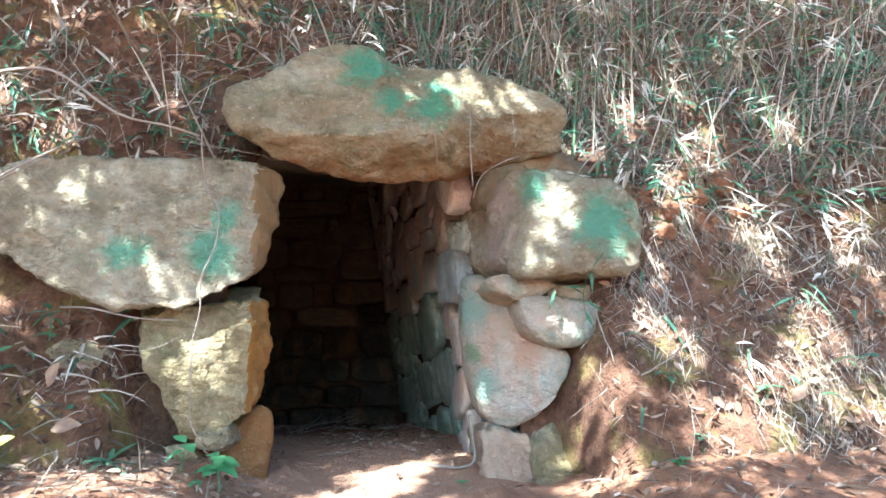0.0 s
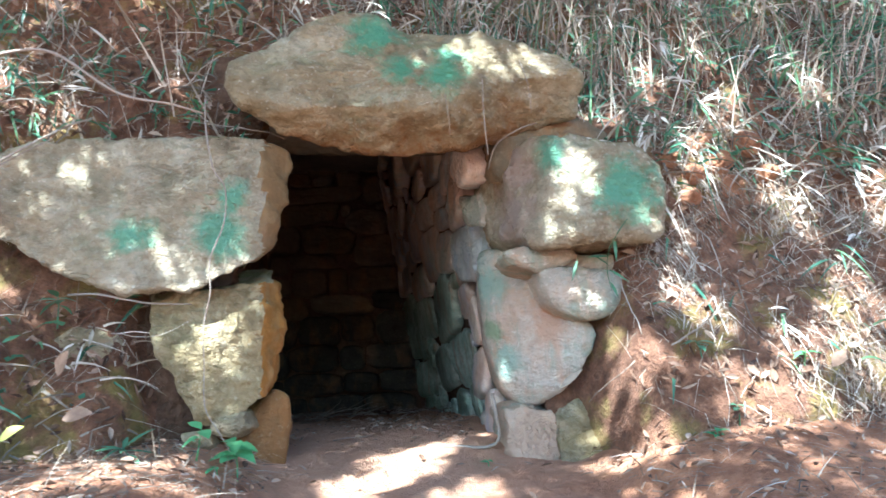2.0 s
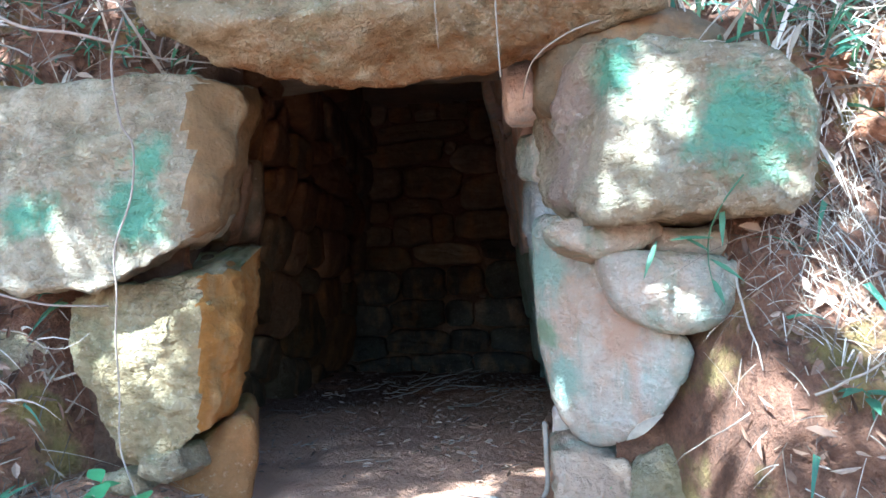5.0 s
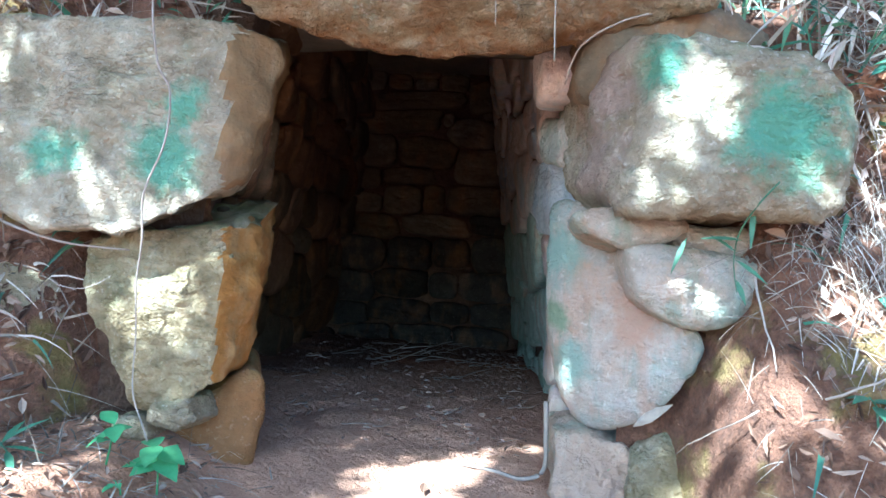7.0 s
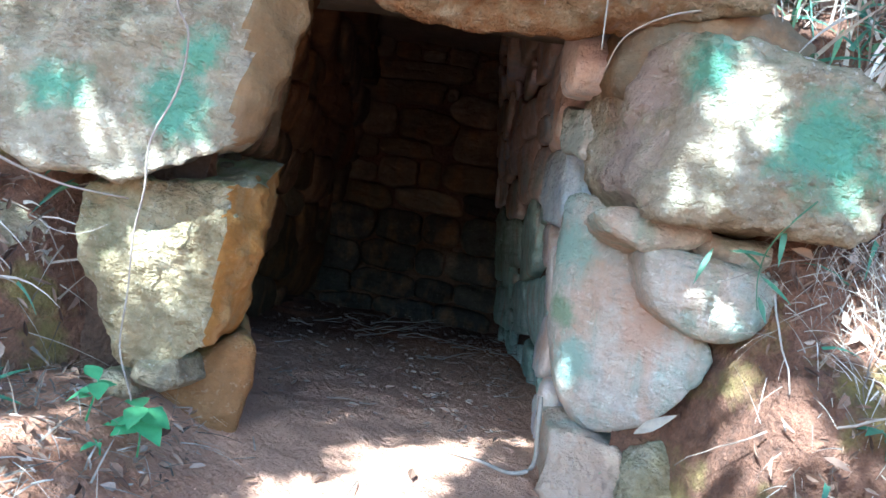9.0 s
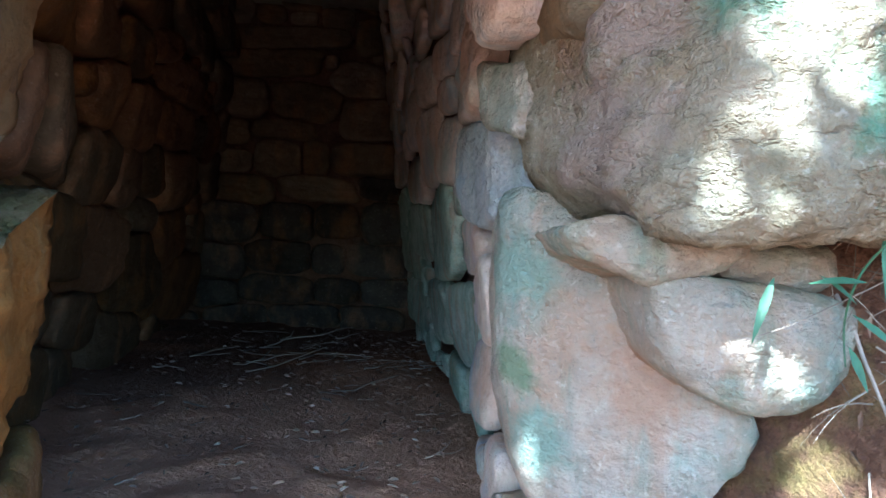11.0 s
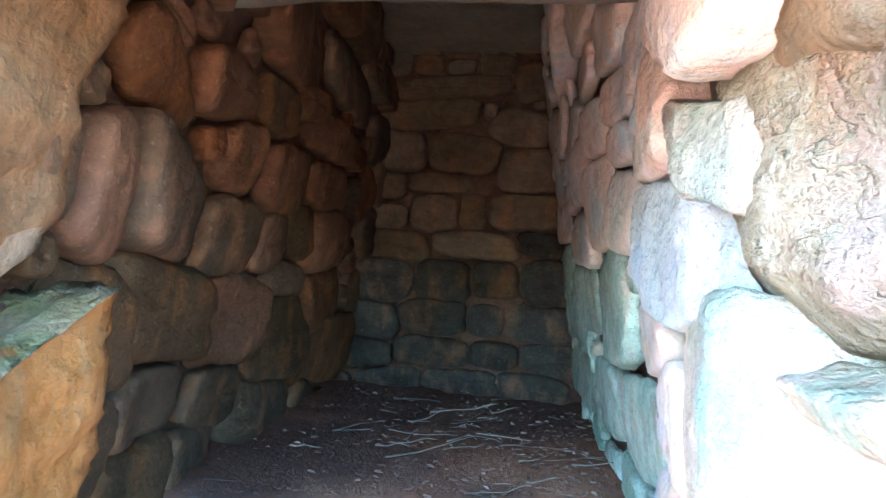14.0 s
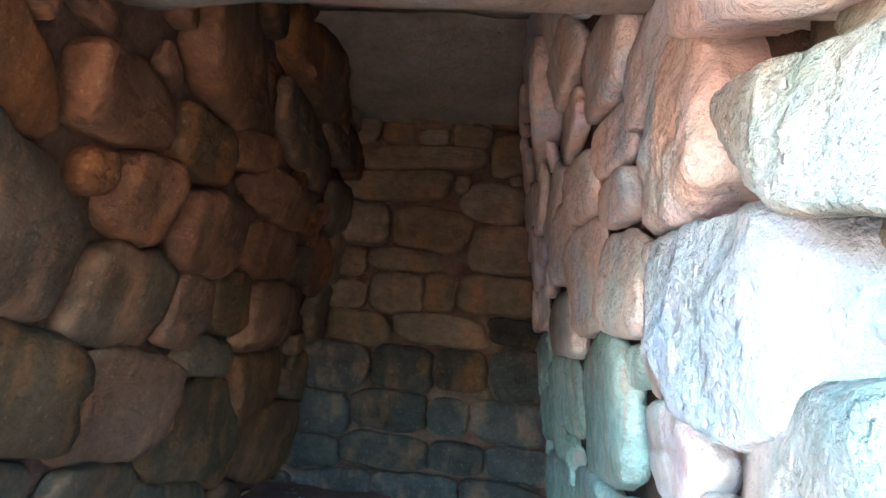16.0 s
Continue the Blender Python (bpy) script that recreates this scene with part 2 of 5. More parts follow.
def soil_mat(name, dark, mid_c, light, moss=0.0, painted_light=()):
    m, nt, b = mat_base(name, 0.95)
    big, med, fine = nz(nt, 2.2, 5), nz(nt, 17, 6, 0.7), nz(nt, 90, 5, 0.7)
    col = ramp(nt, math_node(nt, "ADD", math_node(nt, "MULTIPLY", big, 0.5), math_node(nt, "MULTIPLY", med, 0.5)), [(0.34, dark), (0.5, mid_c), (0.66, light)])
    col = mix(nt, math_node(nt, "MULTIPLY", mask(nt, fine, 0.52, 0.68), 0.45), col, dark)
    if moss:
        col = mix(nt, math_node(nt, "MULTIPLY", mask(nt, nz(nt, 3.3, 5), 0.52, 0.63), moss), col, (0.19, 0.17, 0.04))
    # Daylight and inner shade mixed into the soil colour round given places.
    for X, Y, Z, size, *tone in painted_light:
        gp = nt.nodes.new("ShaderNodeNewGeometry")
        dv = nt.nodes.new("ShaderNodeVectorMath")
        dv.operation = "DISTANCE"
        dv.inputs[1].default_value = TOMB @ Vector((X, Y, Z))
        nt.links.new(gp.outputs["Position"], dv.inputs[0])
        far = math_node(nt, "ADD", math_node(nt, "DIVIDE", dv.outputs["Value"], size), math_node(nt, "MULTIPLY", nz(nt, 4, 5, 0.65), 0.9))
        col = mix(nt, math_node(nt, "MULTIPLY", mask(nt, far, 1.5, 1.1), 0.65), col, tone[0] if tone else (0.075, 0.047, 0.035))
    nt.links.new(col, b.inputs["Base Color"])
    bump(nt, b, [(med, 1.0), (fine, 0.35), (nz(nt, 38, 4), 0.6)], 0.05)
    return m


# Floor soil is paler inside the doorway for daylight, darker deep in for shade.
M_SOIL = soil_mat("red_clay_soil", (0.15, 0.07, 0.037), (0.30, 0.14, 0.075), (0.41, 0.215, 0.12), painted_light=((-0.3, 1.3, 1.05, 2.0, (0.43, 0.265, 0.175)), (-0.7, 5.0, 1.05, 1.6, (0.05, 0.031, 0.025)), (-1.4, 3.0, 1.05, 1.0, (0.06, 0.036, 0.028))))
M_BANK = soil_mat("bank_soil", (0.05, 0.028, 0.018), (0.14, 0.07, 0.041), (0.26, 0.138, 0.08), moss=0.55)
M_MORTAR = soil_mat("packed_earth", (0.06, 0.036, 0.024), (0.11, 0.067, 0.042), (0.17, 0.105, 0.07))


def island_mat(name, stops, rough=0.75, trans=0.0, freq=40):
    """Loose plant matter: every piece takes its own tone."""
    m, nt, b = mat_base(name, rough)
    g = nt.nodes.new("ShaderNodeNewGeometry")
    col = ramp(nt, g.outputs["Random Per Island"], stops)
    col = mix(nt, math_node(nt, "MULTIPLY", mask(nt, nz(nt, freq, 4), 0.4, 0.7), 0.35), col, tuple(c * 0.5 for c in stops[0][1]))
    nt.links.new(col, b.inputs["Base Color"])
    if trans:
        t = nt.nodes.new("ShaderNodeBsdfTranslucent")
        nt.links.new(col, t.inputs["Color"])
        mx = nt.nodes.new("ShaderNodeMixShader")
        mx.inputs[0].default_value = trans
        out = nt.nodes["Material Output"]
        nt.links.new(b.outputs[0], mx.inputs[1])
        nt.links.new(t.outputs[0], mx.inputs[2])
        nt.links.new(mx.outputs[0], out.inputs["Surface"])
    return m


M_STRAW = island_mat("dry_grass", [(0.0, (0.10, 0.08, 0.06)), (0.4, (0.21, 0.175, 0.135)), (0.8, (0.36, 0.315, 0.25)), (1.0, (0.60, 0.55, 0.47))], trans=0.2)
M_BLEACHED = island_mat("bleached_bamboo_leaf", [(0.0, (0.30, 0.26, 0.20)), (0.5, (0.52, 0.48, 0.41)), (1.0, (0.72, 0.69, 0.62))], trans=0.25)
M_LITTER = island_mat("dead_leaves", [(0.0, (0.06, 0.034, 0.022)), (0.45, (0.16, 0.095, 0.06)), (0.8, (0.29, 0.2, 0.14)), (1.0, (0.46, 0.38, 0.31))], trans=0.15)
M_SCRAP = island_mat("dark_leaf_scraps", [(0.0, (0.09, 0.06, 0.042)), (0.6, (0.21, 0.145, 0.105)), (0.93, (0.31, 0.235, 0.18)), (1.0, (0.48, 0.42, 0.36))])
M_TWIG = island_mat("dry_twigs", [(0.0, (0.11, 0.085, 0.065)), (0.5, (0.23, 0.19, 0.15)), (1.0, (0.36, 0.32, 0.27))])
M_PALE_TWIG = island_mat("bleached_roots", [(0.0, (0.11, 0.088, 0.066)), (1.0, (0.33, 0.28, 0.235))])
M_GREEN = island_mat("bamboo_grass_leaf", [(0.0, (0.03, 0.085, 0.055)), (0.5, (0.06, 0.15, 0.085)), (1.0, (0.12, 0.22, 0.10))], 0.5, 0.25)
M_BRIGHT = island_mat("young_leaf", [(0.0, (0.07, 0.24, 0.10)), (1.0, (0.14, 0.36, 0.14))], 0.45, 0.3)
M_YELLOW = island_mat("yellow_leaf", [(0.0, (0.35, 0.36, 0.08)), (1.0, (0.42, 0.42, 0.12))], 0.6, 0.25)
M_CROWN = island_mat("crown_leaves", [(0.0, (0.035, 0.07, 0.02)), (1.0, (0.09, 0.14, 0.04))], 0.55, 0.3)


def bark_mat():
    m, nt, b = mat_base("grey_brown_bark", 0.9)
    cr = nz(nt, 9, 6, 0.65, (4, 4, 0.8))
    col = ramp(nt, cr, [(0.32, (0.045, 0.036, 0.026)), (0.5, (0.125, 0.105, 0.078)), (0.68, (0.23, 0.2, 0.16))])
    col = mix(nt, math_node(nt, "MULTIPLY", mask(nt, nz(nt, 6, 4), 0.52, 0.62), 0.45), col, (0.14, 0.15, 0.07))
    nt.links.new(col, b.inputs["Base Color"])
    bump(nt, b, [(cr, 1.0), (nz(nt, 60, 4), 0.3)], 0.05)
    return m


M_BARK = bark_mat()


# ---- mesh helpers ----
def mesh_ob(name, bm, material, parent=None, label="", smooth=True):
    me = bpy.data.meshes.new(name)
    bm.to_mesh(me)
    bm.free()
    me.materials.append(material)
    if smooth:
        me.polygons.foreach_set("use_smooth", [True] * len(me.polygons))
    ob = new(name, me)
    if parent is not None:
        ob.parent = parent
    if label:
        ob["label"] = label
    return ob


def data_ob(name, verts, faces, material, parent=None, label="", smooth=False):
    me = bpy.data.meshes.new(name)
    me.from_pydata(verts, [], faces)
    me.materials.append(material)
    if smooth:
        me.polygons.foreach_set("use_smooth", [True] * len(me.polygons))
    ob = new(name, me)
    if parent is not None:
        ob.parent = parent
    if label:
        ob["label"] = label
    return ob


def lw(X, Y, Z):
    return TOMB @ Vector((X, Y, Z))


def fbm(p, scale, octaves=4):
    return noise.fractal(Vector(p) * scale, 0.9, 2.0, octaves, noise_basis="PERLIN_ORIGINAL")


def smooth_outline(pts, n, rounds=2, cut=0.22):
    """A closed polygon with its corners cut round, walked at n even steps."""
    p = [Vector(q) for q in pts]
    for _ in range(rounds):
        q = []
        for a, b in zip(p, p[1:] + p[:1]):
            q += [a.lerp(b, cut), a.lerp(b, 1 - cut)]
        p = q
    seg = [(b - a).length for a, b in zip(p, p[1:] + p[:1])]
    total = sum(seg)
    out, i, acc = [], 0, 0.0
    for k in range(n):
        d = total * k / n
        while acc + seg[i] < d:
            acc += seg[i]
            i += 1
        out.append(p[i].lerp(p[(i + 1) % len(p)], (d - acc) / seg[i]))
    return out


def ring_solid(rings, front, back):
    """Rings of points joined into a closed skin with a point at either end."""
    bm = bmesh.new()
    n = len(rings[0])
    vs = [[bm.verts.new(p) for p in r] for r in rings]
    f, b = bm.verts.new(front), bm.verts.new(back)
    for r0, r1 in zip(vs, vs[1:]):
        for i in range(n):
            j = (i + 1) % n
            bm.faces.new((r0[i], r0[j], r1[j], r1[i]))
    for i in range(n):
        j = (i + 1) % n
        bm.faces.new((f, vs[0][j], vs[0][i]))
        bm.faces.new((b, vs[-1][i], vs[-1][j]))
    bmesh.ops.recalc_face_normals(bm, faces=bm.faces)
    return bm


def rough_up(bm, layers):
    bm.normal_update()
    moves = []
    for v in bm.verts:
        d = sum(a * (fbm(v.co + Vector((o, o, o)), s) if a > 0 else (0.6 - 2 * abs(noise.noise((v.co + Vector((o, o, o))) * s))) * -a) for a, s, o in layers)
        moves.append(v.normal * d)
    for v, d in zip(bm.verts, moves):
        v.co += d


def boulder(name, outline, y0, depth, material, label, edge=0.05, bulge=0.04, shift=(0, 0), shrink=1.0, lean=0.0, swing=0.0, rough=0.02, n=96, rounds=2, group="", under=None, cut=0.2, side=False, fold=None, crease=None):
    """A big block from the shape of its face (across, up): its face lies at depth y0, leaning back with height by lean and turning
    with the way across by swing (side stones may fold outward before a line); the block runs inward by depth, drifting by shift and narrowing by shrink."""
    pts = smooth_outline(outline, n, rounds, cut)
    c = sum(pts, Vector((0, 0))) / n
    mean = sum((p - c).length for p in pts) / n
    rings = []

    def ring(s, d, drift):
        out = []
        for p in pts:
            q = c + (p - c) * s
            under_by = max(0, table(q.x, under[0], under[1]) - q.y) * under[2] * (1 - drift) if under else 0
            if side:
                d_fold = fold[1] * max(0.0, fold[0] - q.x) if fold else 0.0
                out.append(lw(y0 + d + d_fold + lean * (q.y - c.y) + swing * (q.x - c.x), q.x + shift[0] * drift, q.y + shift[1] * drift))
                continue
            turn_in = abs(crease[1]) * max(0.0, (crease[0] - q.x) * (1 if crease[1] > 0 else -1)) * (1 - drift) if crease else 0.0
            out.append(lw(q.x + shift[0] * drift, y0 + d + turn_in + under_by + lean * (q.y - c.y) + swing * (q.x - c.x), q.y + shift[1] * drift))
        return out
    inner = 1 - edge / mean
    for k in range(1, 25):
        s = inner * k / 24
        rings.append(ring(s, -bulge * (1 - s * s), 0))
    for k in range(1, 5):
        a = k / 4 * math.pi / 2
        rings.append(ring(inner + (1 - inner) * math.sin(a), edge * (1 - math.cos(a)), 0))
    for k in range(1, 12):
        f = k / 11
        rings.append(ring(1 + (shrink - 1) * f, edge + (depth - edge) * f, f))
    rings.append(ring(shrink * 0.7, depth + edge, 1))
    front = lw(y0 - bulge, c.x, c.y) if side else lw(c.x, y0 - bulge, c.y)
    back = lw(y0 + depth + edge, c.x + shift[0], c.y + shift[1]) if side else lw(c.x + shift[0], y0 + depth + edge, c.y + shift[1])
    bm = ring_solid(rings, front, back)
    o = random.uniform(0, 50)
    rough_up(bm, [(rough * 1.5, 2.2, o), (rough, 6.0, o + 9), (-rough * 0.75, 4.5, o + 17), (-rough * 0.45, 11.0, o + 23), (rough * 0.4, 19.0, o + 3), (rough * 0.2, 42.0, o + 5)])
    ob = mesh_ob(name, bm, material)
    return tagged(ob, label, "stone", group)


# ---- the ground and the bank ----
def step(a, b, x):
    t = min(1, max(0, (x - a) / (b - a)))
    return t * t * (3 - 2 * t)


def table(x, xs, ys):
    return float(np.interp(x, xs, ys))


def ground_z(X, Y):
    c = table(Y, [-60, -8, -3.5, -2.3, -1.6, -1, -0.5, 0, 0.5, 1, 5], [-2.5, -0.7, 0.02, 0.32, 0.5, 0.72, 0.8, 0.88, 0.98, 1.03, 1.07])
    left = max(c, table(Y, [-60, -6, -2.5, -1, 0, 1], [-2.0, 0.2, 0.72, 0.98, 1.07, 1.1]))
    right = max(c, table(Y, [-60, -6, -2.5, -1, -0.3, 1], [-2.2, 0.1, 0.5, 0.85, 1.05, 1.15]))
    if Y < 0.9:
        f = 1 - step(0.3, 0.9, Y)
        c += (left - c) * step(-0.5, -1.05, X) * f + (right - c) * step(0.8, 1.4, X) * f
    p = Vector((X, Y, 0))
    c += 0.035 * fbm(p, 1.7, 3) + 0.014 * fbm(p, 7, 3)
    if Y > 0.4:
        c += step(0.4, 1.2, Y) * (0.03 * fbm(p + Vector((3, 0, 0)), 2.6, 3) + 0.02 * (0.4 - abs(fbm(p, 3.4, 2))))
    return c


def bank_y(X, z):
    """How far in the bank's face lies at a height z."""
    zs = [0.4, 1.1, 1.5, 2.05, 2.7, 3.2, 3.8, 5.5, 14, 40]
    r = table(z, zs, [-0.45, -0.28, -0.17, 0.02, 0.17, 0.28, 0.42, 0.95, 11, 60])
    l = table(z, zs, [-0.3, -0.12, -0.02, 0.1, 0.14, 0.2, 0.36, 0.95, 11, 60])
    y = l + (r - l) * step(-0.6, 0.9, X)
    if z < 2.2:
        y += 0.58 * (1 - step(0.9, 1.2, X)) * step(0.3, 0.7, X)
    if z < 1.95:
        y += 0.3 * step(-1.42, -1.15, X) * (1 - step(-0.6, -0.3, X)) * (1 - step(1.7, 1.95, z))
    y -= 0.10 * max(0, abs(X) - 2.2)
    y -= 0.38 * step(-1.62, -1.95, X) * (1 - step(1.5, 1.85, z))
    p = Vector((X, 0, z))
    return y + 0.09 * fbm(p, 1.3, 4) + 0.035 * fbm(p + Vector((7, 0, 0)), 5, 4)


def spread(lo, hi, fine_lo, fine_hi, fine, grow=1.25):
    """Steps that are even and fine in the middle and widen outward."""
    mid = list(np.arange(fine_lo, fine_hi + 1e-6, fine))
    s, x = fine, fine_lo
    while x > lo:
        s *= grow
        x -= s
        mid.insert(0, x)
    s, x = fine, mid[-1]
    while x < hi:
        s *= grow
        x += s
        mid.append(x)
    return mid


def sheet(name, us, vs, f, keep, material, label):
    verts, ids, faces = [], {}, []
    for i, u in enumerate(us):
        for j, v in enumerate(vs):
            ids[i, j] = len(verts)
            verts.append(f(u, v))
    for i in range(len(us) - 1):
        for j in range(len(vs) - 1):
            if keep((us[i] + us[i + 1]) / 2, (vs[j] + vs[j + 1]) / 2):
                faces.append((ids[i, j], ids[i + 1, j], ids[i + 1, j + 1], ids[i, j + 1]))
    return tagged(data_ob(name, verts, faces, material, smooth=True), label, "ground", kind="structure")


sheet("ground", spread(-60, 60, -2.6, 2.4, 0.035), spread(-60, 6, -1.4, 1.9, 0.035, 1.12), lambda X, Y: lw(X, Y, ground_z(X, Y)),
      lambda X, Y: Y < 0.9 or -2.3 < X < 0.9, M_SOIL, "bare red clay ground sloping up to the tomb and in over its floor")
sheet("bank", spread(-60, 60, -3.2, 3.0, 0.04), [0.45 + 0.04 * k for k in range(95)] + [4.4, 4.7, 5.0, 5.3, 5.7, 6.2, 7, 9, 12, 16, 22, 30, 40],
      lambda X, z: lw(X, bank_y(X, z), z), lambda X, z: not (-0.82 < X < 0.76 and z < 2.72), M_BANK, "steep red earth bank cut round the stone doorway")

# ---- the doorway's stones ----
DOOR = "stones round the doorway"
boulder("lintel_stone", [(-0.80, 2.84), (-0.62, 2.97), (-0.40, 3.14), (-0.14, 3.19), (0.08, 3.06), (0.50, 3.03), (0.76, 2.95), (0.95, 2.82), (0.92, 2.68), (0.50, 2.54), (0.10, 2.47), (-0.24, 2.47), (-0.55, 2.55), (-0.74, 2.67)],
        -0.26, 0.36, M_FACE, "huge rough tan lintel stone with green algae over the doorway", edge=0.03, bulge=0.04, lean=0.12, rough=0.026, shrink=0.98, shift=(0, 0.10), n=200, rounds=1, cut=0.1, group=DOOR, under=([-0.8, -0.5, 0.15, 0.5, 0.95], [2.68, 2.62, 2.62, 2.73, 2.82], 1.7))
def ochre_side(ob, material, edge):
    """The clean ochre break on the sides that face the passage."""
    ob.data.materials.append(material)
    inward = TOMB.to_3x3() @ Vector((1, 0, 0))
    home = TOMB.inverted()
    for f in ob.data.polygons:
        at = home @ f.center
        if f.normal.dot(inward) > 0.25 and f.normal.z < 0.7 and at.x + 0.03 * noise.noise(f.center * 9) > edge - 0.3 * max(0.0, at.y):
            f.material_index = 1


ochre_side(boulder("jamb_stone", [(-2.06, 2.17), (-1.92, 2.42), (-1.74, 2.53), (-1.14, 2.55), (-0.58, 2.52), (-0.555, 2.45), (-0.64, 1.91), (-0.95, 1.77), (-1.28, 1.77), (-1.60, 1.88), (-1.92, 2.06)],
        -0.17, 0.62, M_JAMB, "large wedge-shaped tan block with green algae on a jamb stone", edge=0.025, bulge=0.02, shift=(-0.15, 0.16), lean=0.05, crease=(-0.66, -1.6), rough=0.022, n=200, rounds=1, cut=0.1, group=DOOR), M_OCHRE_DARK, -0.665)
ochre_side(boulder("jamb_stone", [(-1.24, 1.77), (-0.99, 1.79), (-0.62, 1.84), (-0.605, 1.69), (-0.65, 1.28), (-0.80, 1.19), (-0.93, 1.17), (-1.05, 1.29), (-1.18, 1.52)],
        -0.02, 0.60, M_JAMB, "angular tan jamb block under the large wedge-shaped block", edge=0.014, bulge=0.03, shift=(-0.115, 0.17), crease=(-0.675, -1.9), rough=0.024, n=160, rounds=1, cut=0.1, group=DOOR), M_OCHRE, -0.69)
boulder("foot_stone", [(-1.05, 1.10), (-0.82, 1.19), (-0.64, 1.33), (-0.57, 1.26), (-0.60, 0.90), (-0.78, 0.78), (-1.0, 0.85)],
        0.17, 0.5, M_FOOT, "rounded orange-tan foot stone half sunk in the soil", edge=0.05, bulge=0.03, shift=(-0.2, 0.02), rough=0.012, group=DOOR)
boulder("chock_stone", [(-0.90, 1.19), (-0.76, 1.22), (-0.72, 1.14), (-0.80, 1.09), (-0.92, 1.12)], -0.02, 0.16, M_FACE, "small broken chock stone wedged under the jamb block", edge=0.008, rough=0.008, n=48, rounds=1, cut=0.06, group=DOOR)
boulder("chock_stone", [(-1.06, 1.13), (-0.93, 1.13), (-0.88, 1.05), (-1.0, 1.04)], -0.03, 0.14, M_FACE, "small flat grey chock stone on the soil", edge=0.02, rough=0.008, n=40, group=DOOR)
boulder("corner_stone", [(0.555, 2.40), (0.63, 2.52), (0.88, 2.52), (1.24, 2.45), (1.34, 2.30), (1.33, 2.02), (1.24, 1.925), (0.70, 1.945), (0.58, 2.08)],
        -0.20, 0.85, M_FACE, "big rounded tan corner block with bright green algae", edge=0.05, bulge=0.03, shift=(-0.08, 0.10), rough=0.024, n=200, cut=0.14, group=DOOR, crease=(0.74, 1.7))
boulder("wedge_stone", [(0.52, 1.95), (0.64, 1.99), (0.88, 1.975), (0.92, 1.93), (0.82, 1.865), (0.70, 1.85), (0.56, 1.90)], 0.04, 0.35, M_PILLAR, "flat grey wedge stone under the corner block", edge=0.02, rough=0.013, n=72, rounds=1, cut=0.12, group=DOOR)
boulder("wedge_stone", [(0.86, 1.95), (1.16, 1.95), (1.22, 1.88), (1.05, 1.83), (0.88, 1.87)], 0.12, 0.3, M_PILLAR, "flat reddish wedge stone under the corner block", edge=0.015, rough=0.012, n=72, rounds=1, cut=0.12, group=DOOR)
boulder("oval_stone", [(0.69, 1.85), (0.76, 1.885), (1.00, 1.86), (1.19, 1.83), (1.17, 1.73), (1.06, 1.62), (0.92, 1.59), (0.75, 1.67)], 0.02, 0.4, M_PILLAR, "half-oval grey stone set on the pillar slab", edge=0.04, bulge=0.03, rough=0.012, n=80, group=DOOR)
boulder("pillar_slab", [(0.47, 2.05), (0.52, 2.09), (0.62, 2.07), (0.79, 1.93), (0.83, 1.70), (0.96, 1.62), (1.03, 1.52), (0.92, 1.28), (0.76, 1.16), (0.62, 1.17), (0.52, 1.32), (0.485, 1.58)],
        0.36, 0.62, M_PILLAR, "tall smooth grey-pink pillar slab with green and rust streaks", edge=0.07, bulge=0.05, swing=-0.8, shift=(0.06, 0), rough=0.012, n=112, group=DOOR)
boulder("foot_stone", [(0.52, 1.16), (0.61, 1.19), (0.80, 1.15), (0.86, 1.02), (0.84, 0.80), (0.53, 0.80)], 0.28, 0.4, M_PILLAR, "pale grey foot stone under the pillar slab", edge=0.02, rough=0.024, n=96, rounds=1, cut=0.08, lean=0.25, group=DOOR)
boulder("foot_stone", [(0.77, 1.06), (0.84, 1.16), (0.98, 1.19), (1.10, 1.12), (1.2, 0.95), (1.15, 0.78), (0.78, 0.78)], 0.2, 0.35, M_FACE, "broad mossy foot stone beside the pillar slab", edge=0.03, rough=0.03, n=96, rounds=1, cut=0.1, lean=0.5, group=DOOR)
boulder("bank_stone", [(-1.72, 1.62), (-1.5, 1.70), (-1.34, 1.60), (-1.32, 1.42), (-1.5, 1.34), (-1.7, 1.42)], 0.02, 0.4, M_FACE, "dark grey rock lodged in the bank beneath the wedge-shaped block", edge=0.06, rough=0.02, n=56, group=DOOR)
boulder("rear_lintel_stone", [(0.50, 2.36), (0.50, 2.66), (0.62, 2.74), (1.0, 2.73), (1.2, 2.60), (1.0, 2.36)], 0.06, 0.7, M_BACK, "brown block behind the corner block", edge=0.08, rough=0.02, n=72, group=DOOR)


# ---- the chamber ----
def left_x(Y, z):
    return table(Y, [0.2, 0.5, 0.9, 1.57, 2.2, 2.75, 5.4], [-0.72, -0.86, -1.0, -1.24, -1.37, -1.46, -1.72]) + 0.17 * (min(z, 3.2) - 2.4)


def right_x(Y, z):
    return 0.53 - (0.06 + 0.11 * step(0.9, 2.6, Y)) * (z - 1.8)


def back_y(X, z):
    return 5.4 - 0.05 * (z - 1.05)


def roof_z(Y):
    """Where the stones of the side walls end: low over the passage, high in the chamber."""
    return 3.02 if Y < 1.5 else 4.25


def on_left(s, z, d):
    return lw(left_x(s, z) + d, s, z)


def on_right(s, z, d):
    return lw(right_x(s, z) - 0.08 * max(0.0, s - 1.9) - d, s, z)


def on_back(s, z, d):
    return lw(s, back_y(s, z) - d, z)


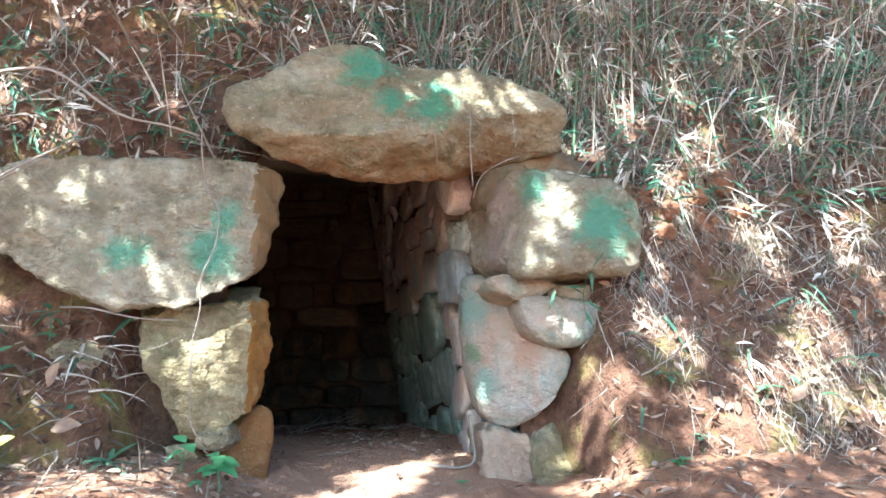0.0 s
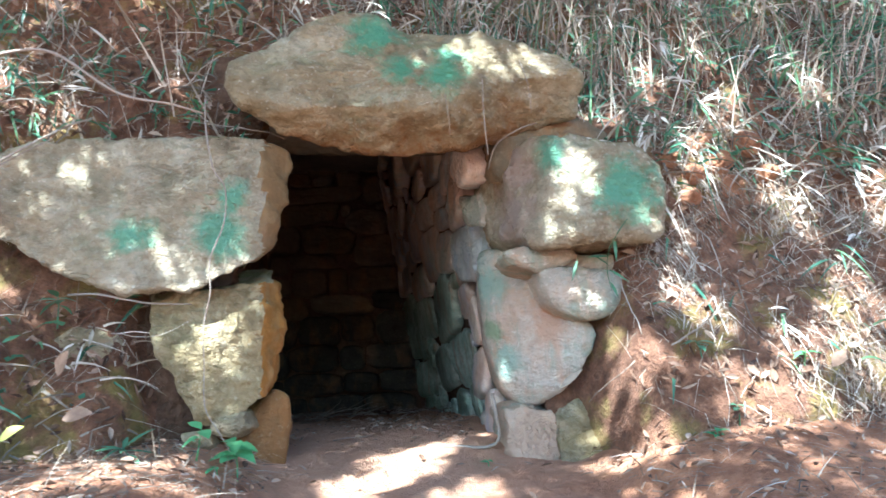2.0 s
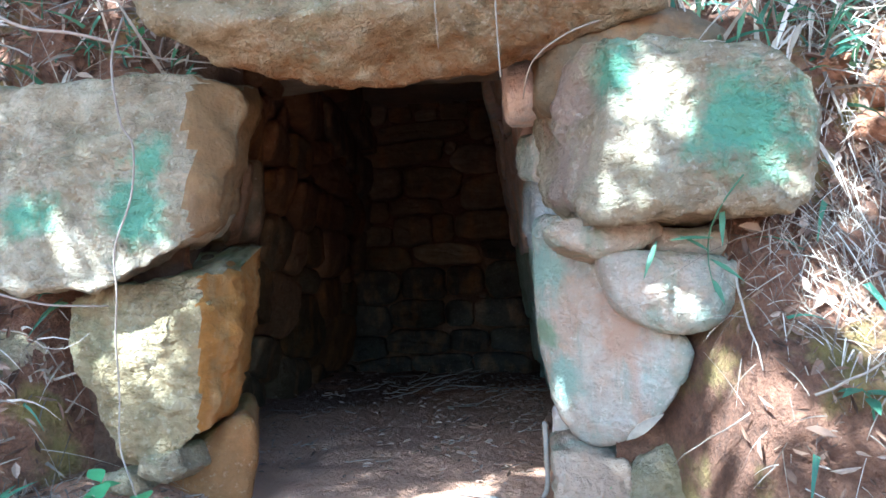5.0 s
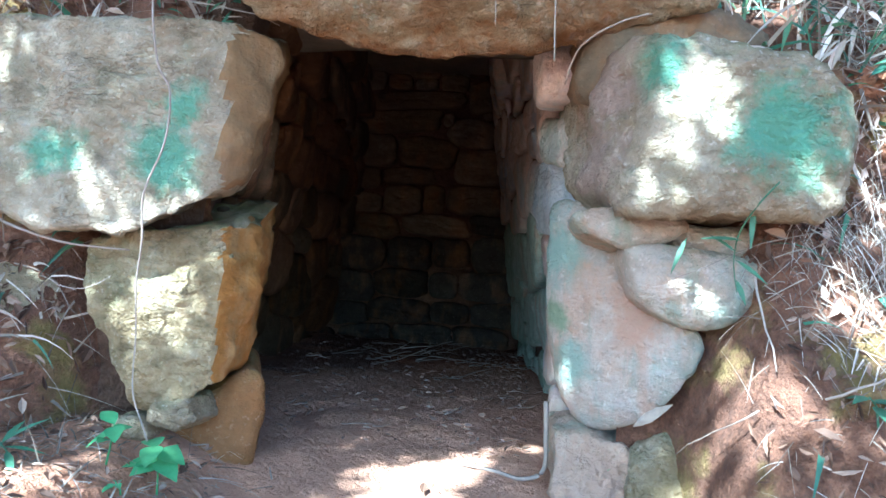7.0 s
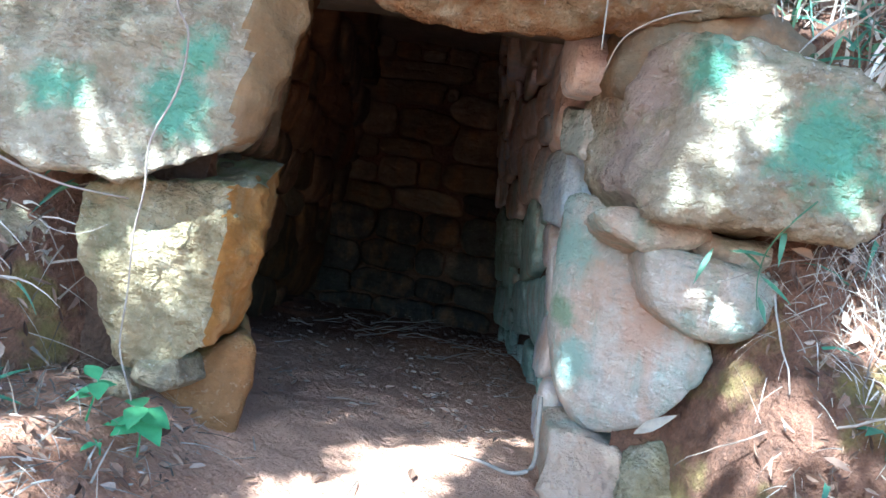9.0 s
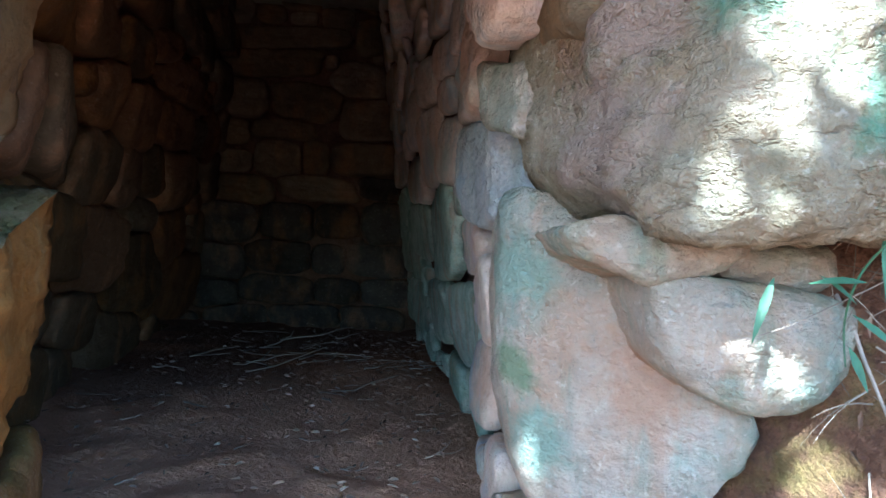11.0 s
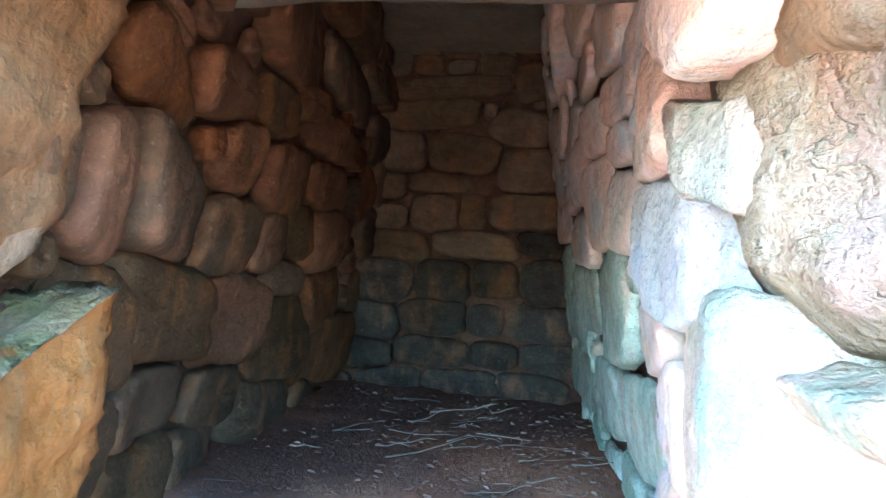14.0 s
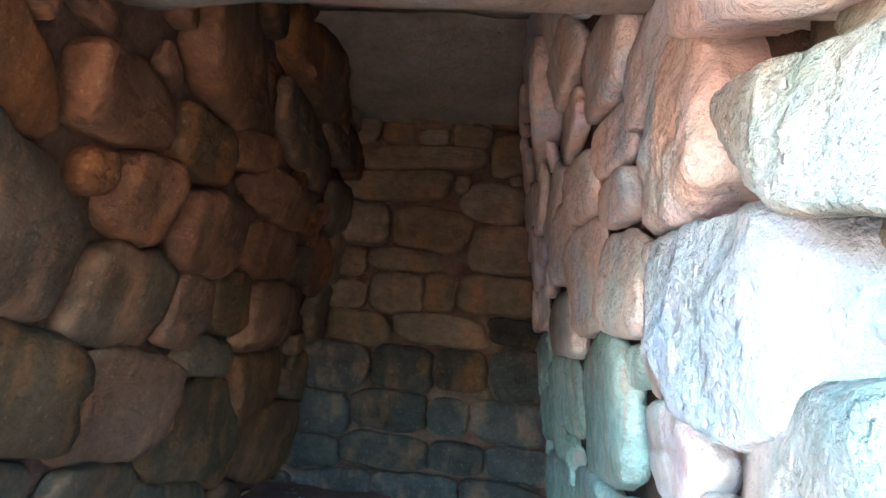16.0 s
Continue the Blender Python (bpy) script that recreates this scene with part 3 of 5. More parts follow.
def stone_norm(stone, X, Z):
    """How far a place lies from a stone's middle, 1 on its rounded-square edge."""
    x, z, w, h, turn = stone
    c, s = math.cos(turn), math.sin(turn)
    u, v = (X - x) * c + (Z - z) * s, (Z - z) * c - (X - x) * s
    return (np.abs(u / w) ** 3.3 + np.abs(v / h) ** 3.3) ** (1 / 3.3)


def course(stones, seed, tilt=0.16):
    """Stones given as across, up, half width, half height; each gets a small turn of its own."""
    rnd = random.Random(seed)
    return [(x, z, w, h, rnd.uniform(-tilt, tilt)) for x, z, w, h in stones]


def fill(stones, box, size, seed):
    """Adds smaller stones where a wall has none yet, down to chocks in the gaps."""
    rnd = random.Random(seed)
    out = list(stones)
    for k in range(2600):
        r = size * (1.25 - 0.95 * k / 2600)
        x, z = rnd.uniform(box[0], box[2]), rnd.uniform(box[1], box[3])
        new_stone = (x, z, r * rnd.uniform(1.0, 1.6), r * rnd.uniform(0.7, 1.0), rnd.uniform(-0.2, 0.2))
        if all(stone_norm(q, x, z) > 1 + 0.62 * r / min(q[2], q[3]) for q in out if abs(q[0] - x) < 2.2):
            out.append(new_stone)
    return out


def rubble(wall, stones, box, place, pick, proud, seed, tilt=1.0, taken=()):
    """Every stone of a dry-laid wall, on its own, as a part of the wall; neighbours meet halfway."""
    rnd = random.Random(seed)
    n = 40
    ang = np.linspace(0, 2 * math.pi, n, endpoint=False)
    grow = np.linspace(0.05, 1.12, 46)
    for i, st in enumerate(stones):
        x, z, w, h, turn = st
        if st in taken or (place is not on_back and z > roof_z(x)):
            continue
        c, s = math.cos(turn), math.sin(turn)
        ex, ez = np.cos(ang), np.sin(ang)
        rad = 1 / (np.abs(ex) ** 3.3 + np.abs(ez) ** 3.3) ** (1 / 3.3)
        du, dv = ex * rad * w, ez * rad * h
        dx, dz = du * c - dv * s, du * s + dv * c
        X, Z = x + grow[:, None] * dx, z + grow[:, None] * dz
        own = grow[:, None] * np.ones(n)
        free = np.ones(X.shape, bool)
        for j, q in enumerate(stones):
            if j != i and abs(q[0] - x) < q[2] + w + 0.1 and abs(q[1] - z) < q[3] + h + 0.1:
                free &= stone_norm(q, X, Z) > own
        free &= (Z > box[1] - 0.05)
        reach = np.array([grow[np.argmin(free[:, k])] if not free[:, k].all() else grow[-1] for k in range(n)])
        for _ in range(3):
            reach = (np.roll(reach, 1) + 2 * reach + np.roll(reach, -1)) / 4
        size = min(w, h)
        if reach.mean() * size < 0.03:
            continue
        edge = [Vector((float(dx[k] * reach[k]), float(dz[k] * reach[k]))) for k in range(n)]
        out_by = proud * rnd.uniform(0.45, 1.2) * min(1.2, 0.45 + size * 3.5)
        tip_a, tip_b = tilt * rnd.uniform(-0.16, 0.16), tilt * rnd.uniform(-0.22, 0.10)
        jag = rnd.uniform(0, 40)
        gap = rnd.uniform(0.004, 0.011) / max(0.05, size)
        rings = []
        for f, d in ((0.2, 1.0), (0.42, 1.0), (0.64, 0.98), (0.81, 0.92), (0.92, 0.74), (0.98, 0.4), (1.0, 0.0), (1.0, -0.7), (0.92, -1.6)):
            r = []
            for p in edge:
                q = p * max(0.1, f - gap) * (1 + 0.10 * noise.noise(Vector((p.x * 7 + jag, p.y * 8, jag))) + 0.05 * noise.noise(Vector((p.x * 24 + jag, p.y * 24, jag))))
                k = d * out_by
                if d > -0.5:
                    k += q.x * tip_a + q.y * tip_b + 0.5 * proud * noise.noise(Vector((q.x * 2.2 + jag, q.y * 4.5, jag))) + 0.3 * proud * (0.5 - abs(noise.noise(Vector((q.x * 4, q.y * 13 + jag, jag))))) + 0.007 * noise.noise(Vector((q.x * 30, q.y * 30, jag)))
                r.append(place(x + q.x, z + q.y, k))
            rings.append(r)
        bm = ring_solid(rings, place(x, z, out_by), place(x, z, -1.7 * proud))
        mesh_ob("stone", bm, pick(x, z, rnd), wall)


def backing(name, us, vs, place, material, label):
    """The earth core of a wall behind its stones, with thickness."""
    bm = bmesh.new()
    side = place is not on_back
    grid = [[[bm.verts.new(place(u, min(v, roof_z(u) + 0.1) - (0.0 if v < roof_z(u) or not side else 0.001 * v) if side else v, d)) for v in vs] for u in us] for d in (-0.055, -0.45)]
    n, m = len(us), len(vs)
    for g in grid:
        for i in range(n - 1):
            for j in range(m - 1):
                bm.faces.new((g[i][j], g[i + 1][j], g[i + 1][j + 1], g[i][j + 1]))
    a, b = grid
    for i in range(n - 1):
        for j in (0, m - 1):
            bm.faces.new((a[i][j], a[i + 1][j], b[i + 1][j], b[i][j]))
    for j in range(m - 1):
        for i in (0, n - 1):
            bm.faces.new((a[i][j], a[i][j + 1], b[i][j + 1], b[i][j]))
    bmesh.ops.recalc_face_normals(bm, faces=bm.faces)
    return tagged(mesh_ob(name, bm, material), label, "wall", kind="structure")


TOP = 4.25
heights = [0.8 + 0.25 * k for k in range(16)]
wall_left = backing("wall_left", [0.15 + 0.25 * k for k in range(23)], heights, on_left, M_MORTAR, "dry-laid rubble wall of rounded orange-brown stones")
wall_right = backing("wall_right", [0.9 + 0.25 * k for k in range(20)], heights, on_right, M_MORTAR, "dry-laid rubble wall of pinkish stones with green stains")
wall_back = backing("wall_back", [-2.4 + 0.2 * k for k in range(20)], heights, on_back, M_MORTAR, "dry-laid rubble end wall of grey-brown stones")

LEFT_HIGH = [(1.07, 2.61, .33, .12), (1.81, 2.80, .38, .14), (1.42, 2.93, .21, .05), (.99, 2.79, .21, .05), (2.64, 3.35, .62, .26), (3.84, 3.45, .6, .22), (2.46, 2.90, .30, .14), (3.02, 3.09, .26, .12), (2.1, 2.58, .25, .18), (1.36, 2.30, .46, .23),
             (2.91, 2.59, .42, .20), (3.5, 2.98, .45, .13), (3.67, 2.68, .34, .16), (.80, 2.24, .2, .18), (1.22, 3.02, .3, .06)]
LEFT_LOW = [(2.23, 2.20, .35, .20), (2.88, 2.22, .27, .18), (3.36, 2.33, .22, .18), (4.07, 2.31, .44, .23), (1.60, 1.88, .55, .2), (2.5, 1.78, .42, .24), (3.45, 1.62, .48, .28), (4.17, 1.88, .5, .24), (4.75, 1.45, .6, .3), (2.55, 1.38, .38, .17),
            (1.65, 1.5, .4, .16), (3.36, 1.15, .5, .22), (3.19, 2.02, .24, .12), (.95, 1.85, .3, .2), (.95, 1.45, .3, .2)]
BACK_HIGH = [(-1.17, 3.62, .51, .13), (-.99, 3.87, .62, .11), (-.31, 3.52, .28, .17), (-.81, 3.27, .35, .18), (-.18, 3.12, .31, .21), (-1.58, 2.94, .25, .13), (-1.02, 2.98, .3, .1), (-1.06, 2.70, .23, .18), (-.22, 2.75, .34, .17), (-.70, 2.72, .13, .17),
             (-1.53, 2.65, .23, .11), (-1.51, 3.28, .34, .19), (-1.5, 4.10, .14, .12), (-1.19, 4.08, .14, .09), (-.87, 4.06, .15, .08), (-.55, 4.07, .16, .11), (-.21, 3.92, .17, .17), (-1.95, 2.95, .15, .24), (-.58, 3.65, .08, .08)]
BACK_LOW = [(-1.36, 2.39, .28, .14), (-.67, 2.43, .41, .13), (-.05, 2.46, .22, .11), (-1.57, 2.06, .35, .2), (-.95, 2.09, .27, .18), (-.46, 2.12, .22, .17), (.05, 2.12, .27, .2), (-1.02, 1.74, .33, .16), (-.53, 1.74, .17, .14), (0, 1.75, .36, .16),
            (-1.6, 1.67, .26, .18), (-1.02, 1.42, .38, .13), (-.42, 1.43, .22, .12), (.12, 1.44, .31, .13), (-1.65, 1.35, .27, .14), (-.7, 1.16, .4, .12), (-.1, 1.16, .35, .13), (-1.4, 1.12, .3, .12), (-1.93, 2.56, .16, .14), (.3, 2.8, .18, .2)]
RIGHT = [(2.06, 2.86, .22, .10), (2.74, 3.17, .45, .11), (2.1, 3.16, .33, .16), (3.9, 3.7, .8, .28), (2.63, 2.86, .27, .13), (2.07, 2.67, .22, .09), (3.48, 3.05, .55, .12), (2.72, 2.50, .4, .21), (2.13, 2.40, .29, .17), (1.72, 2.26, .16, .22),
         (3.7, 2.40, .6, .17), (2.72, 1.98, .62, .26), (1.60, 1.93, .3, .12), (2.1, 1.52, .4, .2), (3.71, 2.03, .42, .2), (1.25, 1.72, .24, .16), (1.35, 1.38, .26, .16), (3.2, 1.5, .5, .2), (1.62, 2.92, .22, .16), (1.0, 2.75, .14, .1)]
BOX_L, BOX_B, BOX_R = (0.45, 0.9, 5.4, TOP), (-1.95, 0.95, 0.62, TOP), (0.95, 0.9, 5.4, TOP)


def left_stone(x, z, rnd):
    return M_ORANGE_SHADED if (x < 2.2 and z > 2.5) or rnd.random() < 0.3 else M_LEFT_SHADED


# The lower courses get the blue-grey stone that has shade in its colour.
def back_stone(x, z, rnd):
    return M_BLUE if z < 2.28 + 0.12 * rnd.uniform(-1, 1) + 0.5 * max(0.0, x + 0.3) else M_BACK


def right_stone(x, z, rnd):
    return M_GREENISH if x > 1.9 and z < 2.3 else M_RIGHT_LIT


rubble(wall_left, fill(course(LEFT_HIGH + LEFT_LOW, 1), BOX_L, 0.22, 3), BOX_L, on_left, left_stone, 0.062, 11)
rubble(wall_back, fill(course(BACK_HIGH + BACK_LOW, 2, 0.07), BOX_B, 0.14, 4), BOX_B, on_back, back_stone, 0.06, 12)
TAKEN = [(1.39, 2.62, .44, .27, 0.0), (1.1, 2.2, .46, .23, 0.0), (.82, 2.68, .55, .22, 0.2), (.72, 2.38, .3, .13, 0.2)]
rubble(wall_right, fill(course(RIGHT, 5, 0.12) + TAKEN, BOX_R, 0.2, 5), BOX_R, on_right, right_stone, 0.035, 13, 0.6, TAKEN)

# the stones of the doorway's inner side that hang over the pillar slab
PASSAGE = "large stones of the passage wall"
boulder("passage_stone", [(0.28, 2.50), (0.34, 2.66), (0.62, 2.84), (1.05, 2.92), (1.30, 2.90), (1.24, 2.78), (0.98, 2.64), (0.68, 2.50), (0.42, 2.44)], 0.385, 0.24, M_RIGHT_LIT, "overhanging layered stone high in the passage wall", edge=0.022, bulge=0.03, rough=0.010, n=112, group=PASSAGE, side=True)
boulder("passage_stone", [(0.44, 2.40), (0.62, 2.45), (0.82, 2.51), (1.0, 2.55), (0.95, 2.44), (0.82, 2.34), (0.66, 2.25), (0.50, 2.20)], 0.42, 0.2, M_PILLAR, "pale pointed stone under the overhanging stone", edge=0.022, bulge=0.02, rough=0.010, n=96, rounds=1, cut=0.14, group=PASSAGE, side=True, fold=(0.7, 0.3))
boulder("passage_stone", [(0.69, 2.16), (0.72, 2.26), (0.84, 2.31), (1.0, 2.37), (1.2, 2.38), (1.43, 2.40), (1.52, 2.34), (1.44, 2.15), (1.32, 2.03), (1.09, 1.97), (0.92, 1.99), (0.80, 2.05), (0.70, 2.10)], 0.45, 0.22, M_SLAB, "wide blue-grey streaked slab in the passage wall", edge=0.03, bulge=0.01, rough=0.014, n=112, rounds=1, cut=0.13, group=PASSAGE, side=True, swing=-0.14, fold=(0.88, 0.8))
boulder("passage_stone", [(0.98, 2.42), (1.02, 2.62), (1.12, 2.78), (1.42, 2.90), (1.72, 2.84), (1.80, 2.62), (1.62, 2.44), (1.3, 2.40)], 0.42, 0.2, M_RIGHT_LIT, "big pinkish rough stone above the blue-grey slab", edge=0.03, bulge=0.03, rough=0.014, n=112, rounds=1, cut=0.16, group=PASSAGE, side=True)
boulder("shard_stone", [(0.555, 2.15), (0.63, 2.20), (0.76, 2.17), (0.84, 2.09), (0.76, 2.03), (0.64, 2.07)], 0.60, 0.25, M_RIGHT_LIT, "folded blue-grey shard wedged behind the corner block", edge=0.018, bulge=0.02, rough=0.012, n=72, rounds=1, cut=0.12, swing=-0.6, group=PASSAGE)


def capstone(name, x0, x1, y0, y1, z0, thick, tilt, label):
    """A roof slab with worn edges, resting on the walls."""
    bm = bmesh.new()
    bmesh.ops.create_grid(bm, x_segments=20, y_segments=14, size=0.5)
    top = bmesh.ops.extrude_face_region(bm, geom=bm.faces[:])
    for v in [g for g in top["geom"] if isinstance(g, bmesh.types.BMVert)]:
        v.co.z += 1
    for v in bm.verts:
        X = x0 + (v.co.x + 0.5) * (x1 - x0)
        Y = y0 + (v.co.y + 0.5) * (y1 - y0)
        e = min(v.co.x + 0.5, 0.5 - v.co.x, v.co.y + 0.5, 0.5 - v.co.y)
        z = z0 + tilt * (Y - y0) + v.co.z * thick + (0.05 * (1 - step(0, 0.1, e)) if v.co.z < 0.5 else 0)
        v.co = lw(X, Y, z)
    bmesh.ops.recalc_face_normals(bm, faces=bm.faces)
    rough_up(bm, [(0.03, 1.6, 5), (0.012, 6, 8)])
    return tagged(mesh_ob(name, bm, M_CAP), label, "stone", kind="structure")


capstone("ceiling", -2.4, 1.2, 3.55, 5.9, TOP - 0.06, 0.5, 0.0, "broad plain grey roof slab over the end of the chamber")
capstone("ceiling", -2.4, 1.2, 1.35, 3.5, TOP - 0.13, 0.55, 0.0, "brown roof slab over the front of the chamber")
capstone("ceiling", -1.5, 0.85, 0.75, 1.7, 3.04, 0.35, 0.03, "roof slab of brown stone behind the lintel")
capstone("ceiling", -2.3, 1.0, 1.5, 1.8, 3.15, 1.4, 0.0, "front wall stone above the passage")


# ---- the tree beside the bank, and the crown that dapples the light ----


def tube(path, radii, n=8):
    """Points and faces of a tapered tube along a path."""
    verts, faces = [], []
    for i, p in enumerate(path):
        d = (path[min(i + 1, len(path) - 1)] - path[max(i - 1, 0)]).normalized()
        a = d.orthogonal().normalized()
        b = d.cross(a)
        for k in range(n):
            t = 2 * math.pi * k / n
            verts.append(p + (a * math.cos(t) + b * math.sin(t)) * radii[i])
    for i in range(len(path) - 1):
        for k in range(n):
            m = (k + 1) % n
            faces.append((i * n + k, i * n + m, (i + 1) * n + m, (i + 1) * n + k))
    faces.append(tuple(range(n))[::-1])
    faces.append(tuple((len(path) - 1) * n + k for k in range(n)))
    return verts, faces


class Heap:
    """Collects many small pieces into one mesh."""

    def __init__(self):
        self.v, self.f = [], []

    def add(self, verts, faces):
        o = len(self.v)
        self.v += [tuple(p) for p in verts]
        self.f += [tuple(o + i for i in q) for q in faces]

    def put(self, name, material, parent=None, label="", smooth=False):
        return data_ob(name, self.v, self.f, material, parent, label, smooth)


def limb_path(a, b, sag, seed, n=10):
    rnd = random.Random(seed)
    side = Vector((rnd.uniform(-1, 1), rnd.uniform(-1, 1), rnd.uniform(-0.3, 0.6)))
    return [a.lerp(b, k / (n - 1)) + side * sag * math.sin(math.pi * k / (n - 1)) for k in range(n)]


def trunk_mesh(path, radii, parent):
    v, f = tube(path, radii, 28)
    bm = bmesh.new()
    vs = [bm.verts.new(p) for p in v]
    for q in f:
        bm.faces.new([vs[i] for i in q])
    bmesh.ops.recalc_face_normals(bm, faces=bm.faces)
    rough_up(bm, [(0.022, 3, 2), (0.012, 11, 4)])
    return mesh_ob("trunk", bm, M_BARK, parent)


# Places that the sun reaches through the crown: across, in, up, and how wide the gap is.
GAPS_STONES = [(.88, -.2, 2.30, .12), (.78, -.2, 2.16, .035), (1.2, -.2, 2.12, .05), (.26, -.25, 2.88, .07), (.44, -.25, 2.86, .10), (.62, -.25, 2.88, .08), (.76, -.25, 2.86, .06), (.1, -.25, 2.80, .04), (-1.72, -.17, 2.28, .05), (-1.55, -.17, 2.36, .03), (-.76, -.17, 1.97, .025),
               (-1.16, -.17, 2.03, .025), (-1.02, -.17, 1.95, .02), (-.66, -.17, 2.05, .015), (-.84, -.17, 1.9, .015), (-.84, -.02, 1.58, .09), (-.74, -.02, 1.67, .05), (-.95, -.02, 1.40, .05), (-.88, -.02, 1.5, .07), (-.79, -.02, 1.44, .05)]
GAPS_SILL = [(-.25, -.1, .87, .17), (.0, .12, .9, .2), (.22, .45, .95, .13), (.45, .7, 1.0, .07), (-.08, .22, 1.0, .15), (-.16, -.05, 1.0, .14), (.93, .1, 1.12, .06), (.79, .02, 1.77, .06), (.95, .02, 1.8, .05), (.56, .5, 1.32, .05), (-.4, -.5, .8, .12), (.3, -.3, .85, .14), (-.4, -1.3, .72, .45), (.4, -1.2, .7, .3)]
GAPS_RIGHT = [(1.05, .0, 1.52, .08), (1.18, -.1, 1.42, .07), (1.32, -.15, 1.75, .10), (1.52, -.1, 1.6, .09), (1.62, .05, 2.5, .15), (1.85, .1, 2.75, .15), (2.1, .1, 2.2, .14), (1.9, -.2, 1.3, .14), (1.6, -.3, 1.1, .12), (2.3, -.1, 1.7, .14), (1.4, .1, 3.1, .14), (1.75, -.35, 1.2, .16), (1.15, -.3, 1.05, .1),
              (2.1, -.3, 1.5, .16), (.75, -.1, 3.2, .12), (1.2, .15, 2.75, .1), (1.75, .1, 3.3, .12), (2.4, .1, 2.9, .14), (2.6, .0, 2.3, .12), (1.05, .2, 3.45, .1), (1.45, -.05, 2.05, .08), (2.5, -.4, 1.25, .18), (2.15, .2, 3.6, .1), (1.25, -.2, 1.28, .06), (1.5, -.25, 1.32, .07)]
GAPS_LEFT = [(-1.75, -.6, 1.05, .09), (-1.45, -.9, 1.0, .1), (-2.3, -.5, 2.4, .08), (-.9, -.7, 1.0, .07), (-2.6, -.3, 1.9, .08), (-1.2, -.6, 1.0, .13), (-.95, -.4, 1.0, .1), (-1.9, -.9, .95, .14), (-1.6, -.35, 1.2, .07), (-1.75, .1, 2.75, .1), (-1.9, -2.0, .9, .8), (-2.9, -1.3, 1.0, .45), (-1.2, .1, 3.0, .07), (-2.2, .0, 3.1, .08), (-.5, .1, 3.5, .09)]


DENSE = [(-1.25, -.17, 2.15, .72), (-.85, 0.0, 1.5, .3), (.72, .3, 1.6, .42), (-1.5, -.1, 1.5, .32), (.95, -.2, 2.2, .4), (0.0, -.2, 2.85, .3), (-.6, -.2, 2.8, .35), (.7, .3, 1.05, .25)]


def crown(parent, centre, spans, count, size, seed, thin):
    """A crown of single leaves in clumps, with gaps where the sun comes through."""
    rnd = random.Random(seed)
    u = SUN_DIR.orthogonal().normalized()
    w = SUN_DIR.cross(u)
    holes = []
    for X, Y, Z, r in GAPS_STONES + GAPS_SILL + GAPS_RIGHT + GAPS_LEFT:
        p = lw(X, Y, Z)
        holes.append((p.dot(u), p.dot(w), r))
    hp = np.array(holes)
    dense = np.array([(lw(X, Y, Z).dot(u), lw(X, Y, Z).dot(w), r) for X, Y, Z, r in DENSE])
    heap = Heap()
    made = 0
    while made < count:
        c = Vector((rnd.gauss(0, 1) * spans[0], rnd.gauss(0, 1) * spans[1], rnd.gauss(0, 1) * spans[2])) + centre
        for _ in range(14):
            p = c + Vector((rnd.gauss(0, 0.22), rnd.gauss(0, 0.22), rnd.gauss(0, 0.14)))
            made += 1
            pu, pw = p.dot(u), p.dot(w)
            if np.any((hp[:, 0] - pu) ** 2 + (hp[:, 1] - pw) ** 2 < (hp[:, 2] + size * 0.2) ** 2):
                continue
            shut = np.any((dense[:, 0] - pu) ** 2 + (dense[:, 1] - pw) ** 2 < dense[:, 2] ** 2)
            if not shut and noise.noise(Vector((pu * 5.0, pw * 5.0, 7.7))) > thin:
                continue
            d = Vector((rnd.uniform(-1, 1), rnd.uniform(-1, 1), rnd.uniform(-0.5, 0.3))).normalized()
            s = d.cross(Vector((rnd.uniform(-0.4, 0.4), rnd.uniform(-0.4, 0.4), 1))).normalized()
            L = size * rnd.uniform(0.6, 1.3)
            heap.add([p, p + d * L * 0.5 + s * L * 0.24, p + d * L, p + d * L * 0.5 - s * L * 0.24], [(0, 1, 2), (0, 2, 3)])
    return heap.put("crown", M_CROWN, parent)


def tree(base, lean_to, r0, label, seed, crowns):
    root = new("tree")
    root.location = base
    bpy.context.view_layer.update()
    inv = Matrix.Translation(base).inverted()
    path = limb_path(base - Vector((0, 0, 0.25)), lean_to, 0.03, seed, 26)
    rad = [r0 * (1 - 0.45 * k / 25) * (1 + 0.25 * max(0, 1 - k / 3.5)) for k in range(26)]
    made = [trunk_mesh(path, rad, root)]
    rnd = random.Random(seed)
    for centre, spans, count, size, thin in crowns:
        for k in range(4):
            tip = centre + Vector((rnd.gauss(0, spans[0]), rnd.gauss(0, spans[1]), rnd.gauss(0, spans[2])))
            i = rnd.randrange(15, 25)
            p = limb_path(path[i], tip, 0.25, seed + k)
            v, f = tube(p, [rad[i] * 0.5 * (1 - 0.8 * q / 9) for q in range(10)], 8)
            made.append(data_ob("limb", v, f, M_BARK, root, smooth=True))
        made.append(crown(root, centre, spans, count, size, seed + 5, thin))
    for o in made:
        o.matrix_parent_inverse = inv
    return tagged(root, label, "tree")


tree(lw(-2.03, -0.22, 1.4), lw(-3.2, -0.25, 6.2), 0.125, "leaning tree with cracked grey-brown bark beside the bank", 21, [(lw(-1.3, -2.6, 6.0), (1.5, 1.1, 0.45), 15000, 0.13, 0.24), (lw(-1.3, -2.5, 7.7), (2.0, 1.0, 0.5), 15000, 0.13, 0.25), (lw(0.6, -2.9, 6.7), (1.1, 0.8, 0.4), 7000, 0.13, 0.24)])
tree(lw(-4.6, -6.2, -0.3), lw(-4.0, -5.2, 4.6), 0.2, "broad-leaved tree that shades the bank", 33, [(lw(-2.2, -4.0, 5.7), (1.9, 1.5, 0.5), 24000, 0.13, 0.22)])

